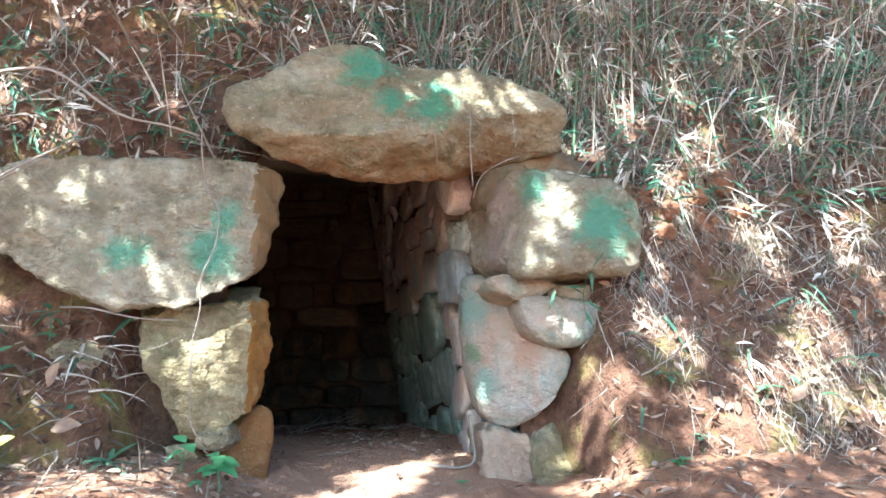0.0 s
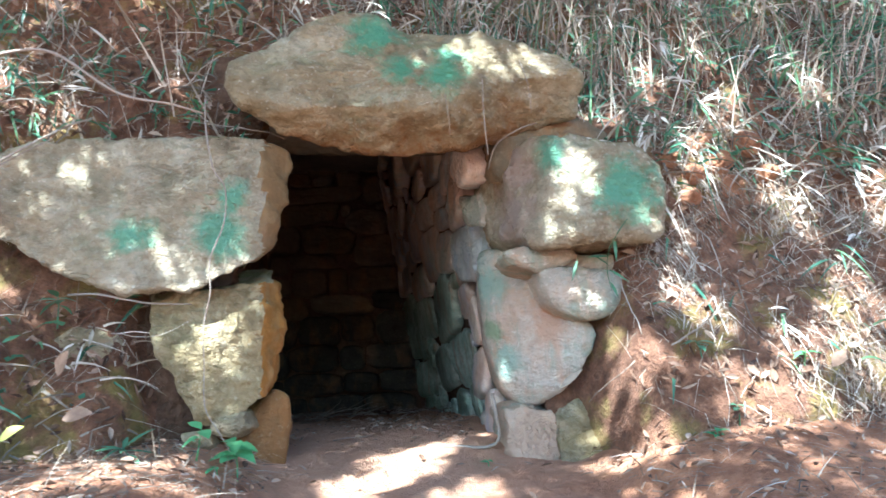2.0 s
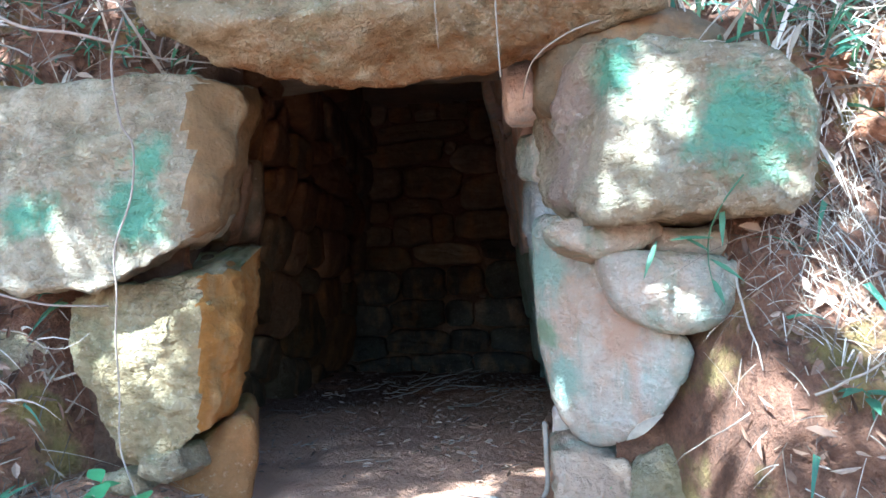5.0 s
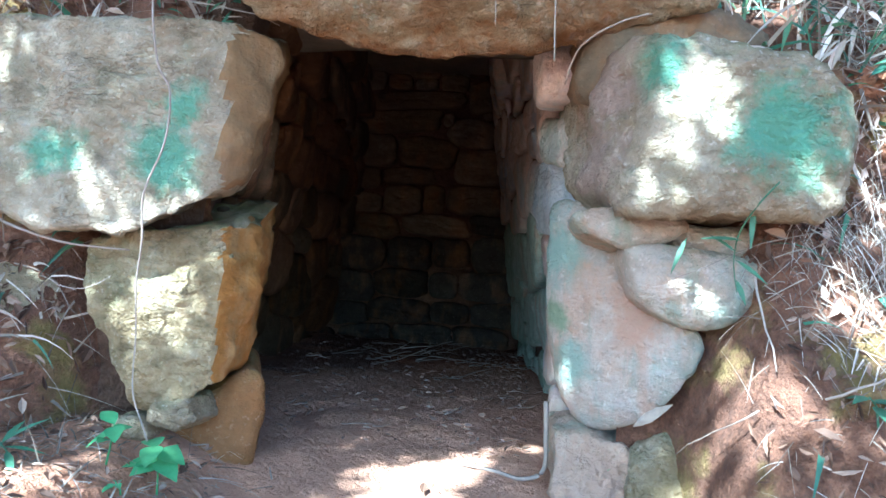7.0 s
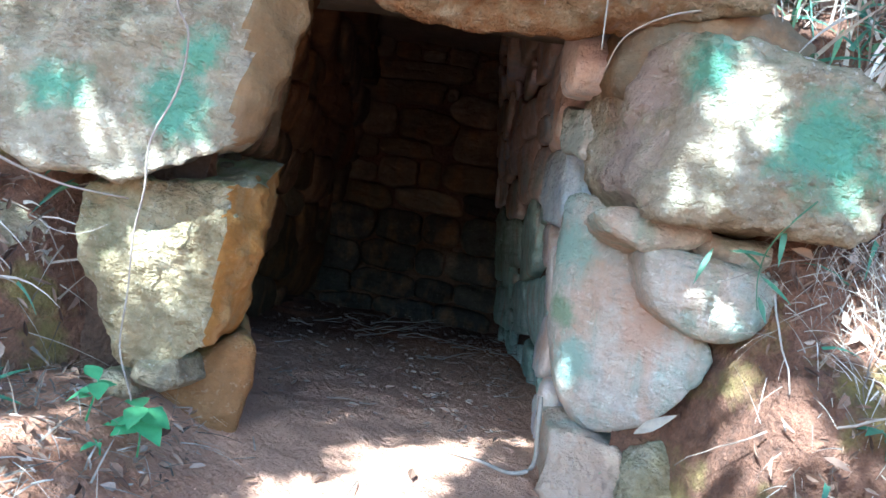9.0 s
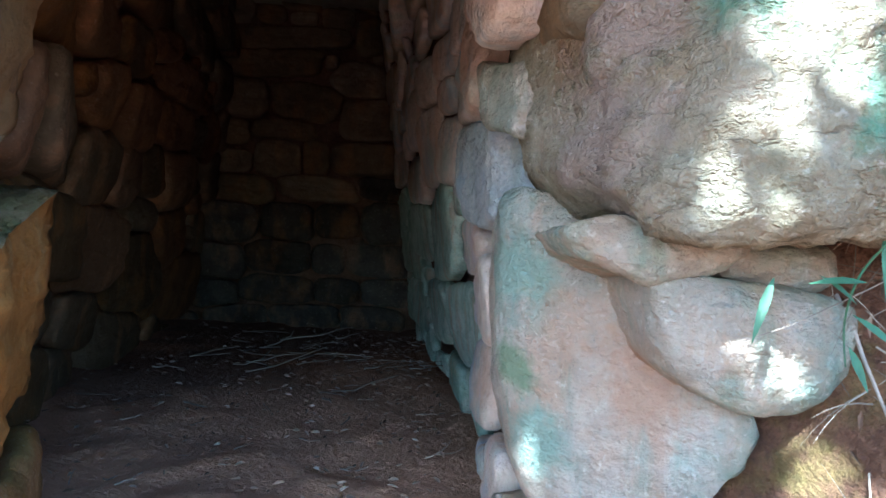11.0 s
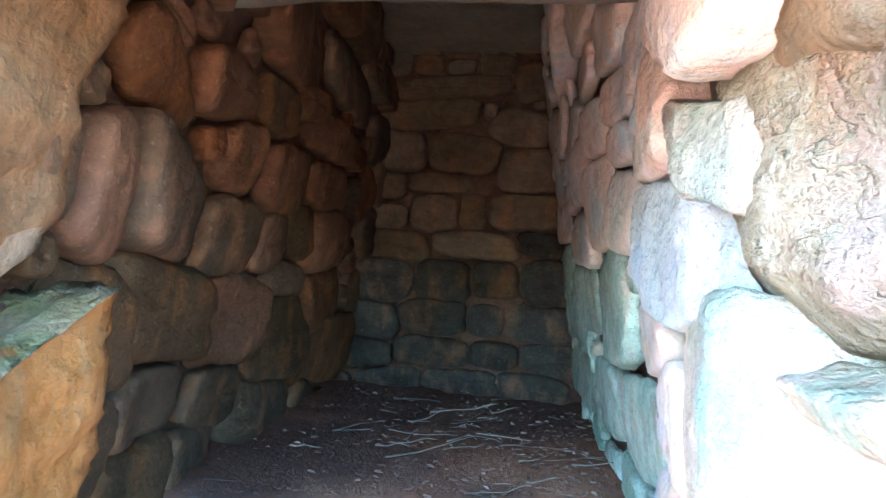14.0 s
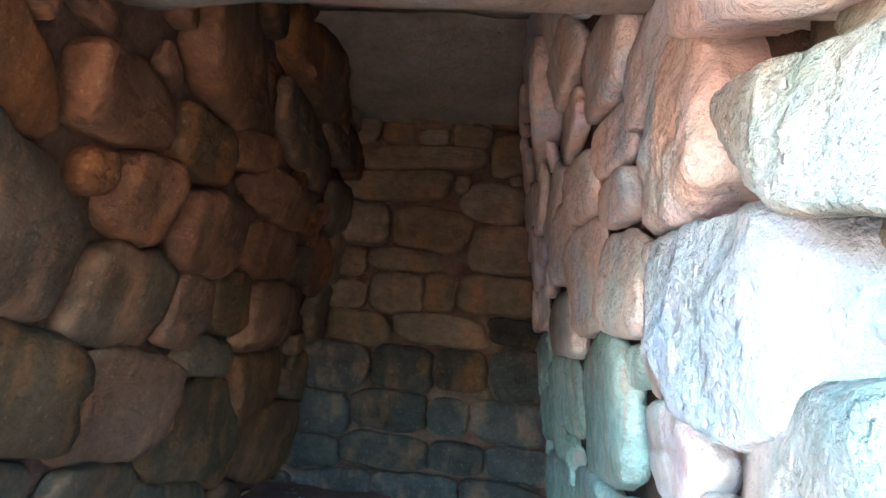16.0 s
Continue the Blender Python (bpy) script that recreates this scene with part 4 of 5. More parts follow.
# ---- litter, grass and twigs ----
litter_rnd = random.Random(77)


def bank_point(X, z):
    p = lw(X, bank_y(X, z), z)
    a = lw(X + 0.02, bank_y(X + 0.02, z), z) - p
    b = lw(X, bank_y(X, z + 0.02), z + 0.02) - p
    n = a.cross(b).normalized()
    if n.dot(TOMB.to_3x3() @ Vector((0, -1, 0.2))) < 0:
        n = -n
    return p, n


def ground_point(X, Y):
    p = lw(X, Y, ground_z(X, Y))
    a = lw(X + 0.02, Y, ground_z(X + 0.02, Y)) - p
    b = lw(X, Y + 0.02, ground_z(X, Y + 0.02)) - p
    return p, a.cross(b).normalized()


def blade(heap, p, d, up, L, w, droop, rnd, segs=4):
    """A thin tapered blade that leaves p along d and droops."""
    s = d.cross(up)
    s = s.normalized() if s.length > 0.01 else d.orthogonal().normalized()
    v, f = [], []
    q, e = p.copy(), d.copy()
    for k in range(segs + 1):
        t = k / segs
        ww = w * (1 - 0.85 * t)
        v += [q + s * ww, q - s * ww]
        e = (e + Vector((rnd.uniform(-0.07, 0.07), rnd.uniform(-0.07, 0.07), -droop)) / segs * 2).normalized()
        q = q + e * (L / segs)
    for k in range(segs):
        f.append((2 * k, 2 * k + 1, 2 * k + 3, 2 * k + 2))
    heap.add(v, f)


def dead_leaf(heap, p, n, L, rnd, slim=0.4):
    d = n.orthogonal().normalized()
    d.rotate(Matrix.Rotation(rnd.uniform(0, 6.28), 3, n))
    n2 = (n + Vector((rnd.gauss(0, 0.35), rnd.gauss(0, 0.35), rnd.gauss(0, 0.35)))).normalized()
    s = d.cross(n2).normalized()
    c = rnd.uniform(0.05, 0.3) * L
    w = L * slim * 0.5
    p = p + n * rnd.uniform(0.004, 0.03)
    heap.add([p, p + d * L * .33 + s * w + n2 * c, p + d * L * .7 + s * w * .8 + n2 * c, p + d * L + n2 * c * .4, p + d * L * .7 - s * w * .8 + n2 * c * .8, p + d * L * .33 - s * w + n2 * c * .8, p + d * L * .5],
             [(0, 1, 6), (1, 2, 6), (2, 3, 6), (3, 4, 6), (4, 5, 6), (5, 0, 6)])


def twig(heap, p, d, L, r, rnd, n=5, wobble=0.18):
    path, q, e = [], p.copy(), d.copy()
    for k in range(7):
        path.append(q.copy())
        e = (e + Vector((rnd.gauss(0, wobble), rnd.gauss(0, wobble), rnd.gauss(0, wobble)))).normalized()
        q = q + e * L / 6
    v, f = tube(path, [r * (1 - 0.6 * k / 6) for k in range(7)], n)
    heap.add(v, f)
    return path


def clear_of_stones(X, z):
    if -2.05 < X < -0.5 and 1.75 < z < 2.53:
        return False
    if -1.25 < X < -0.5 and z < 1.85:
        return False
    if -0.8 < X < 0.95 and z < 3.12 - 0.5 * max(0, X - 0.3):
        return False
    if 0.4 < X < 1.36 and 1.9 < z < 2.5:
        return False
    if 0.4 < X < 1.1 and z < 1.95:
        return False
    return True


straw, leaves, twigs = Heap(), Heap(), Heap()
count = 0
while count < 12500:
    X, z = litter_rnd.uniform(-4.2, 4.2), litter_rnd.uniform(1.0, 4.6)
    dens = 0.35 + 0.65 * step(2.0, 3.0, z)
    if X > 1.0 and z < 2.2:
        dens = 0.10 + 0.4 * step(1.3, 1.8, X) + 0.6 * step(1.45, 1.6, z) * (1 - step(1.9, 2.1, z)) * step(1.02, 1.12, X) * (1 - step(1.5, 1.8, X))
    if X < -0.7 and z > 2.4:
        dens = 0.2
    if not clear_of_stones(X, z) or litter_rnd.random() > dens or fbm(Vector((X, z, 0)), 1.5, 3) < litter_rnd.uniform(-0.45, 0.25):
        continue
    count += 1
    p, n = bank_point(X, z)
    d = (n * litter_rnd.uniform(0.1, 0.8) + Vector((litter_rnd.gauss(0, 0.5), litter_rnd.gauss(0, 0.5), litter_rnd.uniform(-1.0, 0.5)))).normalized()
    low = X > 1.0 and z < 2.2
    blade(straw, p + n * 0.01, d, n, litter_rnd.uniform(0.05, 0.2) if low else litter_rnd.uniform(0.08, 0.36), litter_rnd.choice((0.001, 0.0015, 0.002) if low else (0.001, 0.0015, 0.002, 0.003, 0.005, 0.007)), litter_rnd.uniform(0.05, 0.45), litter_rnd)
count = 0
while count < 9000:
    X, z = litter_rnd.uniform(-4.2, 4.2), litter_rnd.uniform(1.0, 4.4)
    if not clear_of_stones(X, z) or (X > 1.0 and z < 2.0 and litter_rnd.random() > 0.75):
        continue
    count += 1
    p, n = bank_point(X, z)
    dead_leaf(leaves, p, n, litter_rnd.uniform(0.02, 0.085), litter_rnd, litter_rnd.choice((0.15, 0.25, 0.45)))
count = 0
while count < 7000:
    X, Y = (litter_rnd.uniform(-3.4, -0.6) if litter_rnd.random() < 0.6 else litter_rnd.uniform(-0.6, 3.2)), litter_rnd.uniform(-1.5, 0.2)
    if -0.62 < X < 0.95 and litter_rnd.random() > 0.04:
        continue
    count += 1
    p, n = ground_point(X, Y)
    if litter_rnd.random() < 0.35:
        dead_leaf(leaves, p, n, litter_rnd.uniform(0.02, 0.07), litter_rnd, litter_rnd.choice((0.15, 0.25, 0.45)))
    else:
        d = Vector((litter_rnd.gauss(0, 1), litter_rnd.gauss(0, 1), litter_rnd.uniform(0.0, 0.4))).normalized()
        blade(straw, p + n * 0.01, d, n, litter_rnd.uniform(0.06, 0.24), litter_rnd.choice((0.0012, 0.002, 0.0035)), 0.25, litter_rnd)
for _ in range(700):
    X, z = (litter_rnd.uniform(-3.2, -0.6) if litter_rnd.random() < 0.5 else litter_rnd.uniform(-0.6, 4)), litter_rnd.uniform(1.1, 4.2)
    if not clear_of_stones(X, z):
        continue
    p, n = bank_point(X, z)
    d = (Vector((litter_rnd.gauss(0, 1), litter_rnd.gauss(0, 0.3), litter_rnd.gauss(-0.2, 0.6))) + n * 0.25).normalized()
    twig(twigs, p + n * 0.02, d, litter_rnd.uniform(0.15, 0.6), litter_rnd.uniform(0.0015, 0.005), litter_rnd)
green = Heap()
bleached = Heap()


def bamboo_leaf(heap, p, d, up, L, w, droop):
    """A lance-shaped leaf, widest a third along, folded on its midrib."""
    side = d.cross(up)
    side = side.normalized() if side.length > 0.01 else d.orthogonal().normalized()
    n2 = side.cross(d)
    v, f = [], []
    for k, wide in enumerate((0.15, 0.9, 1.0, 0.6, 0.03)):
        t = k / 4
        c = p + d * L * t + Vector((0, 0, -droop * L * t * t))
        v += [c + side * w * wide + n2 * w * 0.3, c, c - side * w * wide + n2 * w * 0.3]
    for k in range(4):
        a = 3 * k
        f += [(a, a + 1, a + 4, a + 3), (a + 1, a + 2, a + 5, a + 4)]
    heap.add(v, f)


for _ in range(620):
    X, z = litter_rnd.uniform(-3.4, 4.0), litter_rnd.uniform(1.4, 4.5)
    if not clear_of_stones(X, z) or (X > 0.9 and z < 2.2 and litter_rnd.random() > 0.15) or (X < -0.6 and litter_rnd.random() > 0.7):
        continue
    heap = green if litter_rnd.random() < (0.25 if X > 0.9 and z < 2.4 else 0.6) else bleached
    p, n = bank_point(X, z)
    p = p + n * litter_rnd.uniform(0.02, 0.12)
    aim = Vector((litter_rnd.gauss(0, 0.6), litter_rnd.gauss(0, 0.2), litter_rnd.uniform(-1, 0.3)))
    for _ in range(litter_rnd.randrange(3, 8)):
        d = (aim + n * litter_rnd.uniform(0.1, 0.7) + Vector((litter_rnd.gauss(0, 0.5), litter_rnd.gauss(0, 0.3), litter_rnd.gauss(0, 0.5)))).normalized()
        bamboo_leaf(heap, p + Vector((litter_rnd.gauss(0, 0.03), litter_rnd.gauss(0, 0.02), litter_rnd.gauss(0, 0.04))), d, n, litter_rnd.uniform(0.06, 0.17), litter_rnd.uniform(0.004, 0.011), litter_rnd.uniform(0.1, 0.7))
# mats of fine straw and leaf scraps that have slid down the lower bank
for _ in range(46):
    X0, z0 = 1.3 + 2.0 * litter_rnd.random() ** 1.3, litter_rnd.uniform(1.15, 2.35)
    spread_x, lean_x = litter_rnd.uniform(0.05, 0.14), litter_rnd.gauss(0, 0.35)
    for _ in range(litter_rnd.randrange(40, 90)):
        p, n = bank_point(X0 + litter_rnd.gauss(0, spread_x), z0 + litter_rnd.gauss(0, 0.1))
        d = (n * litter_rnd.uniform(0.05, 0.4) + Vector((lean_x + litter_rnd.gauss(0, 0.35), 0, -litter_rnd.uniform(0.3, 1.0)))).normalized()
        if litter_rnd.random() < 0.7:
            blade(straw, p + n * litter_rnd.uniform(0.005, 0.04), d, n, litter_rnd.uniform(0.05, 0.22), litter_rnd.choice((0.001, 0.0015, 0.0025)), litter_rnd.uniform(0.05, 0.4), litter_rnd)
        else:
            dead_leaf(leaves, p, n, litter_rnd.uniform(0.015, 0.06), litter_rnd, litter_rnd.choice((0.15, 0.25, 0.45)))
# long thin stems that stand in the bank over the corner block
for _ in range(900):
    X, z = litter_rnd.uniform(0.2, 4.0), litter_rnd.uniform(2.6, 4.3)
    if not clear_of_stones(X, z):
        continue
    p, n = bank_point(X, z)
    d = (n * litter_rnd.uniform(0.1, 0.4) + Vector((litter_rnd.gauss(0, 0.18), litter_rnd.gauss(0, 0.1), litter_rnd.choice((1, -1)) if X > 1.5 else 1)).normalized()).normalized()
    blade(green if litter_rnd.random() < 0.4 else straw, p, d, n, litter_rnd.uniform(0.3, 0.8), litter_rnd.choice((0.002, 0.003, 0.006)), litter_rnd.uniform(0.0, 0.2), litter_rnd, 6)
for _ in range(2600):
    X, z = litter_rnd.uniform(-3.5, 4.2), litter_rnd.uniform(2.5, 4.6)
    if not clear_of_stones(X, z) or litter_rnd.random() > 0.3 + 0.7 * step(0.3, 1.5, X):
        continue
    p, n = bank_point(X, z)
    d = (n * litter_rnd.uniform(0.1, 0.5) + Vector((litter_rnd.gauss(0, 0.25), litter_rnd.gauss(0, 0.2), litter_rnd.choice((1, 1, -1)) * litter_rnd.uniform(0.5, 1)))).normalized()
    blade(straw, p, d, n, litter_rnd.uniform(0.2, 0.6), litter_rnd.choice((0.0015, 0.002, 0.003, 0.005, 0.009)), litter_rnd.uniform(0.0, 0.35), litter_rnd, 6)
for _ in range(5200):
    X, z = litter_rnd.uniform(-3.5, 4.2), litter_rnd.uniform(1.2, 4.6)
    if not clear_of_stones(X, z) or litter_rnd.random() > (0.1 if z < 2.3 and X > 0 else 0.3 if X < 0 or z < 2.4 else 0.7):
        continue
    p, n = bank_point(X, z)
    d = (n * litter_rnd.uniform(0.3, 0.9) + Vector((litter_rnd.gauss(0, 0.4), litter_rnd.gauss(0, 0.3), litter_rnd.uniform(-0.6, 0.8)))).normalized()
    blade(green, p + n * 0.03, d, n, litter_rnd.uniform(0.07, 0.24), litter_rnd.uniform(0.004, 0.013), litter_rnd.uniform(0.3, 0.8), litter_rnd)
tagged(green.put("bamboo_grass", M_GREEN), "scattered green bamboo grass blades among dry litter", "grass", kind="stuff")
tagged(bleached.put("bleached_bamboo_leaves", M_BLEACHED), "bleached white-grey bamboo leaves in the litter", "leaves", kind="stuff")
tagged(straw.put("dry_grass", M_STRAW), "bleached dry grass and bamboo litter hanging over the bank", "grass", kind="stuff")
tagged(leaves.put("leaf_litter", M_LITTER), "brown and grey dead leaves lying on bank and ground", "leaves", kind="stuff")
tagged(twigs.put("dry_twig_litter", M_TWIG, smooth=True), "thin dry twigs and roots tangled on the bank", "twigs", kind="stuff")

roots, bits = Heap(), Heap()
for _ in range(85):
    X, Y = litter_rnd.uniform(-1.5, 0.4), litter_rnd.uniform(0.7, 5.0)
    p, n = ground_point(X, Y)
    a = litter_rnd.gauss(0.0, 0.6)
    d = TOMB.to_3x3() @ Vector((math.cos(a), math.sin(a), 0))
    twig(roots, p + Vector((0, 0, 0.006)), d, litter_rnd.uniform(0.04, 0.16) if Y < 1.9 else litter_rnd.uniform(0.1, 0.6), litter_rnd.uniform(0.002, 0.004 if Y < 1.9 else 0.007), litter_rnd, 6, 0.16)
for _ in range(2200):
    X, Y = litter_rnd.uniform(-1.6, 0.45), litter_rnd.uniform(0.5, 5.2)
    if litter_rnd.random() > 0.35 + 0.65 * step(-0.5, 0.4, X):
        continue
    p, n = ground_point(X, Y)
    dead_leaf(bits, p, n, litter_rnd.uniform(0.015, 0.05), litter_rnd, 0.3)
tagged(roots.put("root_litter", M_PALE_TWIG, smooth=True), "pale roots and sticks lying on the chamber floor", "twigs", kind="stuff")
tagged(bits.put("floor_debris", M_SCRAP), "dead leaf scraps on the chamber floor", "leaves", kind="stuff")


# ---- single plants, vines and leaves ----
def lance_leaf(name, p, d, up, L, w, material, parent, fold=0.25, droop=0.25):
    """A pointed leaf with a folded midrib, drooping to its tip."""
    s = d.cross(up).normalized()
    n = s.cross(d).normalized()
    verts, faces = [], []
    prof = (0.08, 0.7, 1.0, 0.85, 0.5, 0.05)
    for k, f in enumerate(prof):
        t = k / 5
        c = p + d * L * t + Vector((0, 0, -droop * L * t * t))
        verts += [c + s * w * f + n * w * f * fold, c, c - s * w * f + n * w * f * fold]
    for k in range(5):
        a = 3 * k
        faces += [(a, a + 1, a + 4, a + 3), (a + 1, a + 2, a + 5, a + 4)]
    return data_ob(name, verts, faces, material, parent, smooth=True)


def anchor(name, p, label, category, group=""):
    root = new(name)
    root.location = p
    return tagged(root, label, category, group)


def hold(root):
    """Keeps parts that were drawn in world places where they are."""
    inv = Matrix.Translation(root.location).inverted()
    for o in root.children_recursive:
        if o.parent == root:
            o.matrix_parent_inverse = inv


def spray(X, Y, Z, n, L, w, material, label, seed, rise=0.12, name="seedling", category="plant", up_share=0.5):
    """A short stem with leaves set round its tip."""
    rnd = random.Random(seed)
    p = lw(X, Y, Z)
    root = anchor(name, p, label, category, "small plants by the tomb")
    top = p + Vector((rnd.uniform(-0.03, 0.03), rnd.uniform(-0.04, 0.0), rise))
    v, f = tube([p - Vector((0, 0, 0.05)), p.lerp(top, 0.5) + Vector((0.006, 0, 0)), top], [0.004, 0.003, 0.002], 6)
    data_ob("stem", v, f, material, root, smooth=True)
    for k in range(n):
        a = 6.28 * k / n + rnd.uniform(-0.4, 0.4)
        d = Vector((math.cos(a), math.sin(a) - 0.35, rnd.uniform(-0.2, 0.6) * up_share * 2)).normalized()
        q = p.lerp(top, rnd.uniform(0.45, 1.0))
        lance_leaf("leaf", q, d, Vector((0.1, -0.3, 1)), L * rnd.uniform(0.7, 1.15), w * rnd.uniform(0.8, 1.1), material, root, droop=rnd.uniform(0.1, 0.5))
    hold(root)


def on_ground(X, Y):
    return ground_z(X, Y)


spray(-0.74, -0.20, on_ground(-0.74, -0.2), 7, 0.12, 0.042, M_BRIGHT, "bright green seedling with broad leaves by the jamb", 1, 0.17)
spray(-0.92, -0.22, on_ground(-0.92, -0.22), 5, 0.09, 0.03, M_BRIGHT, "bright green seedling beside the chock stones", 2, 0.13)
spray(-0.80, -0.30, on_ground(-0.8, -0.3), 3, 0.045, 0.014, M_BRIGHT, "low green seedling in the leaf litter", 3, 0.04)
spray(-1.14, -0.35, on_ground(-1.14, -0.35), 9, 0.15, 0.011, M_GREEN, "dark green tuft of narrow blades in the litter", 4, 0.06, "grass_tuft")
spray(-2.2, -0.55, 1.34, 6, 0.15, 0.015, M_GREEN, "drooping bamboo grass sprig on the ground", 5, 0.10, "bamboo_sprig", up_share=0.1)
spray(-2.26, -0.6, 1.62, 6, 0.16, 0.016, M_STRAW, "bleached bamboo grass sprig beside the tree", 6, 0.2, "bamboo_sprig", up_share=0.1)
spray(-1.69, -0.45, 1.48, 5, 0.11, 0.014, M_STRAW, "bleached bamboo grass sprig beside the bank rock", 7, 0.14, "bamboo_sprig", up_share=0.0)
spray(-1.54, -0.2, 1.66, 7, 0.10, 0.02, M_GREEN, "green leafy plant below the wedge-shaped block", 8, 0.12)
spray(-1.05, bank_y(-1.05, 2.75) - 0.03, 2.75, 5, 0.13, 0.013, M_BRIGHT, "light green bamboo grass sprig on the bank", 9, 0.09, "bamboo_sprig", up_share=0.2)
spray(-1.27, bank_y(-1.27, 2.72) - 0.03, 2.72, 5, 0.11, 0.012, M_GREEN, "green bamboo grass sprig over the wedge-shaped block", 10, 0.08, "bamboo_sprig", up_share=0.0)
spray(-1.5, bank_y(-1.5, 2.95) - 0.02, 2.95, 6, 0.12, 0.012, M_GREEN, "dark green bamboo grass sprig on the bank", 11, 0.08, "bamboo_sprig", up_share=0.1)
for k, (X, z) in enumerate(((1.48, 1.10), (1.36, 1.0), (1.85, 1.33), (1.39, 1.40), (0.74, 1.02), (2.28, 2.74), (2.1, 2.3), (2.6, 3.2), (2.75, 3.1), (1.65, 2.6), (1.25, 3.3), (0.6, 3.2))):
    spray(X, bank_y(X, z) - 0.01, z, 5 + k % 3, 0.05 + 0.012 * (k % 4), 0.013 + 0.003 * (k % 2), M_BRIGHT if k % 3 else M_GREEN, "small green seedling rooted in the bank", 40 + k, 0.05)
spray(0.40, 0.1, on_ground(0.4, 0.1), 4, 0.05, 0.012, M_BRIGHT, "tiny green seedling on the bare sill", 60, 0.03)


def strand(name, pts, r, material, label, category, wob=0.0):
    """A vine, root or straw as a tapered tube through a few places."""
    P = [lw(*q) for q in pts]
    path = []
    for i in range(len(P) - 1):
        a, b, c, d = P[max(i - 1, 0)], P[i], P[i + 1], P[min(i + 2, len(P) - 1)]
        for k in range(6):
            t = k / 6
            path.append(0.5 * (2 * b + (c - a) * t + (2 * a - 5 * b + 4 * c - d) * t * t + (3 * b - a - 3 * c + d) * t ** 3))
    path.append(P[-1])
    v, f = tube(path, [r * (1 - 0.45 * k / len(path)) for k in range(len(path))], 7)
    return tagged(data_ob(name, v, f, material, smooth=True), label, category)


strand("hanging_vine", [(-0.95, -0.14, 2.75), (-0.92, -0.23, 2.55), (-0.88, -0.23, 2.34), (-0.82, -0.24, 2.24), (-0.82, -0.24, 2.07), (-0.88, -0.23, 1.90), (-0.88, -0.21, 1.75), (-0.92, -0.15, 1.60), (-0.92, -0.12, 1.42), (-0.91, -0.12, 1.24), (-0.83, -0.16, 1.12), (-0.74, -0.2, 0.98)],
       0.0042, M_PALE_TWIG, "thin pale vine hanging down over the jamb stones", "vine")
strand("hanging_straw", [(0.37, -0.18, 3.02), (0.41, -0.30, 2.78), (0.41, -0.31, 2.6), (0.415, -0.31, 2.46), (0.42, -0.31, 2.36)], 0.0038, M_STRAW, "bleached straw hanging down from the lintel", "straw")
strand("hanging_straw", [(0.60, -0.2, 2.98), (0.63, -0.32, 2.75), (0.64, -0.33, 2.56)], 0.003, M_STRAW, "short bleached straw hanging from the lintel", "straw")
strand("hanging_straw", [(0.2, -0.25, 2.9), (0.23, -0.34, 2.6), (0.24, -0.34, 2.45)], 0.0025, M_STRAW, "thin straw hanging on the lintel's face", "straw")
strand("looped_root", [(0.78, 0.0, 2.66), (0.63, -0.06, 2.59), (0.51, -0.04, 2.51), (0.47, 0.02, 2.40)], 0.004, M_TWIG, "dark root looping down beside the lintel", "root")
strand("dry_branch", [(-1.62, 0.05, 1.80), (-1.41, -0.14, 1.77), (-1.28, -0.16, 1.74), (-1.17, -0.14, 1.72), (-0.99, -0.10, 1.715)], 0.006, M_PALE_TWIG, "pale dry twig reaching over the jamb stone", "branch")
strand("dry_branch", [(-2.15, 0.05, 3.03), (-1.9, -0.15, 2.98), (-1.66, -0.2, 2.95), (-1.35, -0.2, 2.74), (-1.1, -0.2, 2.68), (-0.95, -0.18, 2.64)], 0.009, M_PALE_TWIG, "arched pale branch lying over the bank", "branch")
strand("dry_branch", [(-2.35, -0.5, 1.75), (-2.21, -0.45, 1.9), (-1.92, -0.34, 2.25), (-1.6, -0.22, 2.54), (-1.5, -0.1, 2.65)], 0.008, M_TWIG, "dry branch leaning on the wedge-shaped block", "branch")
strand("dry_branch", [(-2.0, -0.3, 2.05), (-1.85, -0.3, 2.3), (-1.62, -0.22, 2.5)], 0.005, M_PALE_TWIG, "thin dry branch leaning on the wedge-shaped block", "branch")
strand("tree_root", [(0.50, 0.52, 1.24), (0.505, 0.45, 1.12), (0.50, 0.37, ground_z(0.50, 0.37) + 0.05), (0.42, 0.35, ground_z(0.42, 0.35) + 0.012), (0.30, 0.40, ground_z(0.30, 0.40) + 0.006), (0.12, 0.42, ground_z(0.12, 0.42) + 0.004)], 0.011, M_PALE_TWIG, "pinkish root creeping down the pillar slab onto the sill", "root")
strand("creeping_stem", [(1.10, -0.23, 2.05), (1.05, -0.2, 1.98), (1.02, -0.14, 1.90), (1.02, -0.10, 1.81), (1.04, -0.08, 1.72)], 0.003, M_GREEN, "green stem hanging over the oval stone", "vine")
creeper = anchor("bamboo_sprig", lw(1.03, -0.12, 1.86), "green bamboo leaves hanging in front of the oval stone", "plant", "small plants by the tomb")
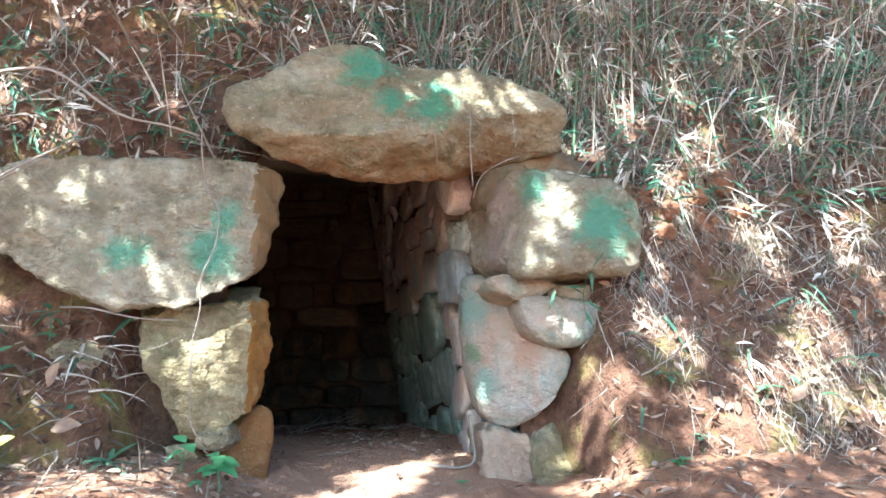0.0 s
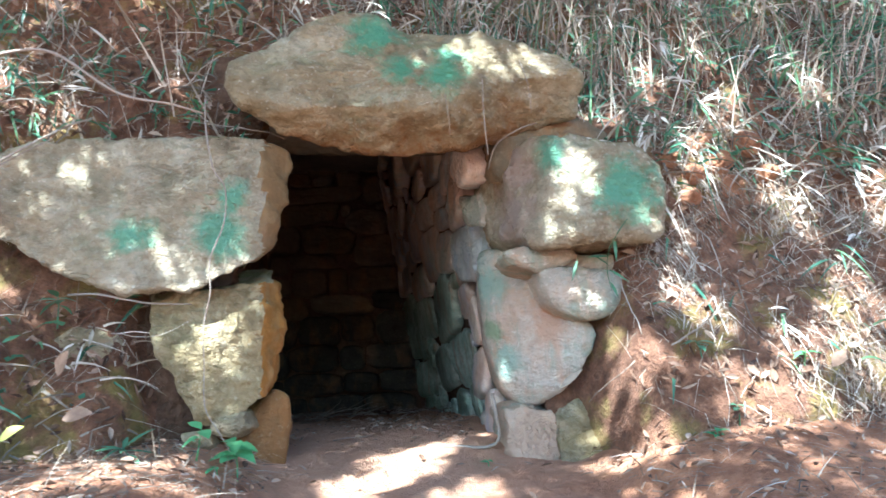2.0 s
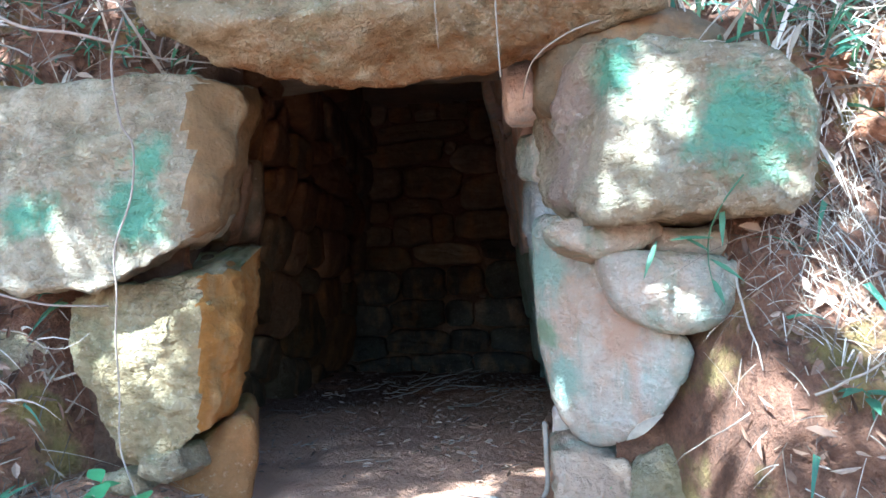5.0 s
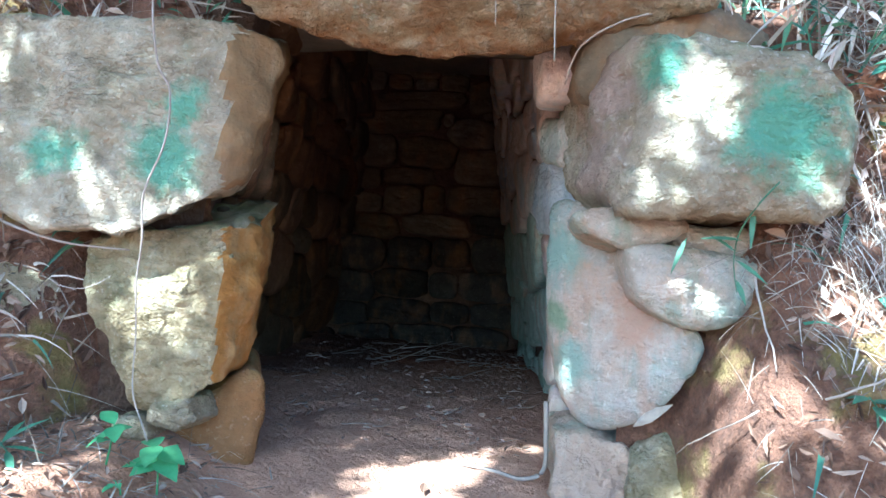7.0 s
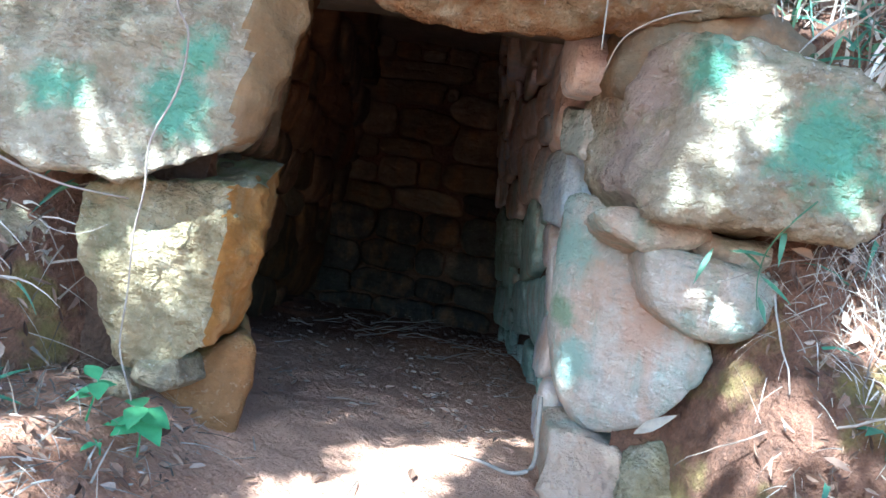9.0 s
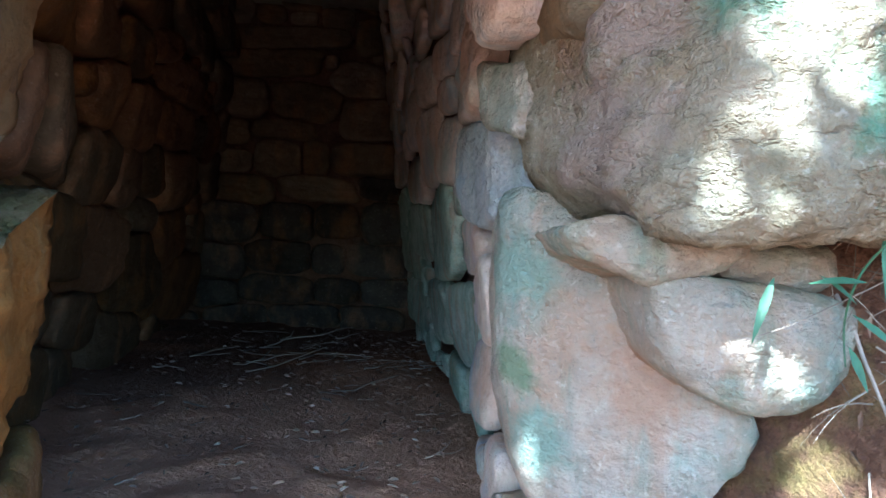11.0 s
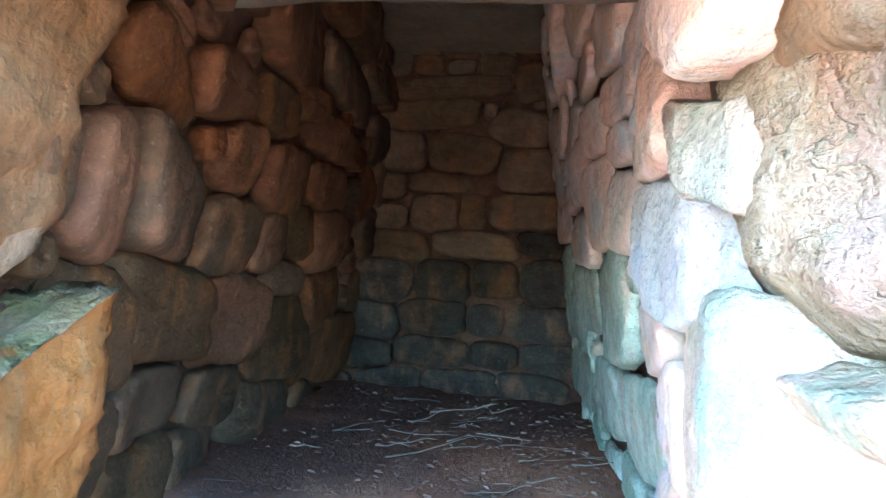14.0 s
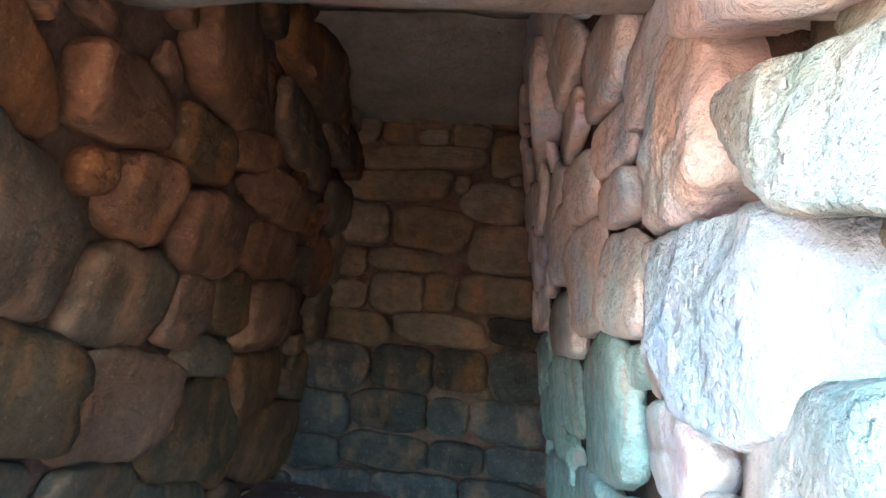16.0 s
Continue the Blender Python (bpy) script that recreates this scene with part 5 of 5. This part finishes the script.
for q, d, L in (((1.06, -0.14, 1.99), (-0.1, -0.2, -1), 0.13), ((1.03, -0.14, 1.88), (-1, -0.3, 0.05), 0.14), ((1.02, -0.12, 1.82), (0.7, -0.3, -0.5), 0.11), ((1.03, -0.1, 1.76), (0.3, -0.3, -0.9), 0.08), ((0.87, -0.12, 1.88), (-0.4, -0.2, -0.9), 0.12), ((1.02, -0.13, 1.84), (-0.8, -0.3, 0.5), 0.12)):
    lance_leaf("leaf", lw(*q), (TOMB.to_3x3() @ Vector(d)).normalized(), Vector((0, -0.7, 0.7)), L, 0.009, M_GREEN, creeper, droop=0.1)
hold(creeper)


def loose_leaf(X, Y, Z, L, w, turn, material, label, tip=0.15):
    d = TOMB.to_3x3() @ Vector((math.cos(turn), -0.2, math.sin(turn)))
    ob = lance_leaf("fallen_leaf", lw(X, Y, Z), d.normalized(), Vector((0, -0.8, 0.6)), L, w, material, None, droop=tip)
    tagged(ob, label, "leaf", "loose fallen leaves")


loose_leaf(0.77, 0.05, 1.255, 0.15, 0.02, 0.65, M_STRAW, "pale bleached leaf caught on the foot stone", 0.0)
loose_leaf(-1.56, -0.55, 1.15, 0.13, 0.03, 0.6, M_YELLOW, "yellow-green fallen leaf on the litter")
loose_leaf(-2.05, -0.6, 1.16, 0.10, 0.035, 0.7, M_YELLOW, "yellow fallen leaf on the litter")
loose_leaf(-2.2, -0.75, 1.08, 0.10, 0.03, -0.2, M_YELLOW, "yellowing fallen leaf on the ground")
loose_leaf(-1.5, -0.25, 1.4, 0.14, 0.045, 1.2, M_LITTER, "grey curled dead leaf leaning on the bank")
loose_leaf(-1.4, -0.4, 1.22, 0.14, 0.04, 0.3, M_LITTER, "grey-brown dead leaf on the litter")
loose_leaf(1.95, -0.35, 1.30, 0.11, 0.03, 1.0, M_LITTER, "pale dead leaf lying on the bank")

# clods that have slid out of the bank
for k, (X, z, size) in enumerate(((1.50, 2.48, .10), (1.62, 2.38, .08), (1.78, 2.45, .13), (1.86, 2.30, .10), (1.70, 2.58, .09), (1.95, 2.55, .09), (1.58, 2.24, .06), (2.02, 2.36, .08))):
    ring_pts = [(X + size * math.cos(a * 1.05) * random.uniform(0.75, 1.1), z + 0.8 * size * math.sin(a * 1.05) * random.uniform(0.75, 1.1)) for a in range(6)]
    ob = boulder("earth_clod", ring_pts, bank_y(X, z) - 0.05, 0.16, M_SOIL, "crumbling orange earth clod on the bank", edge=size * 0.5, rough=size * 0.16, n=40, group="clods on the bank")
    ob["category"] = "soil"
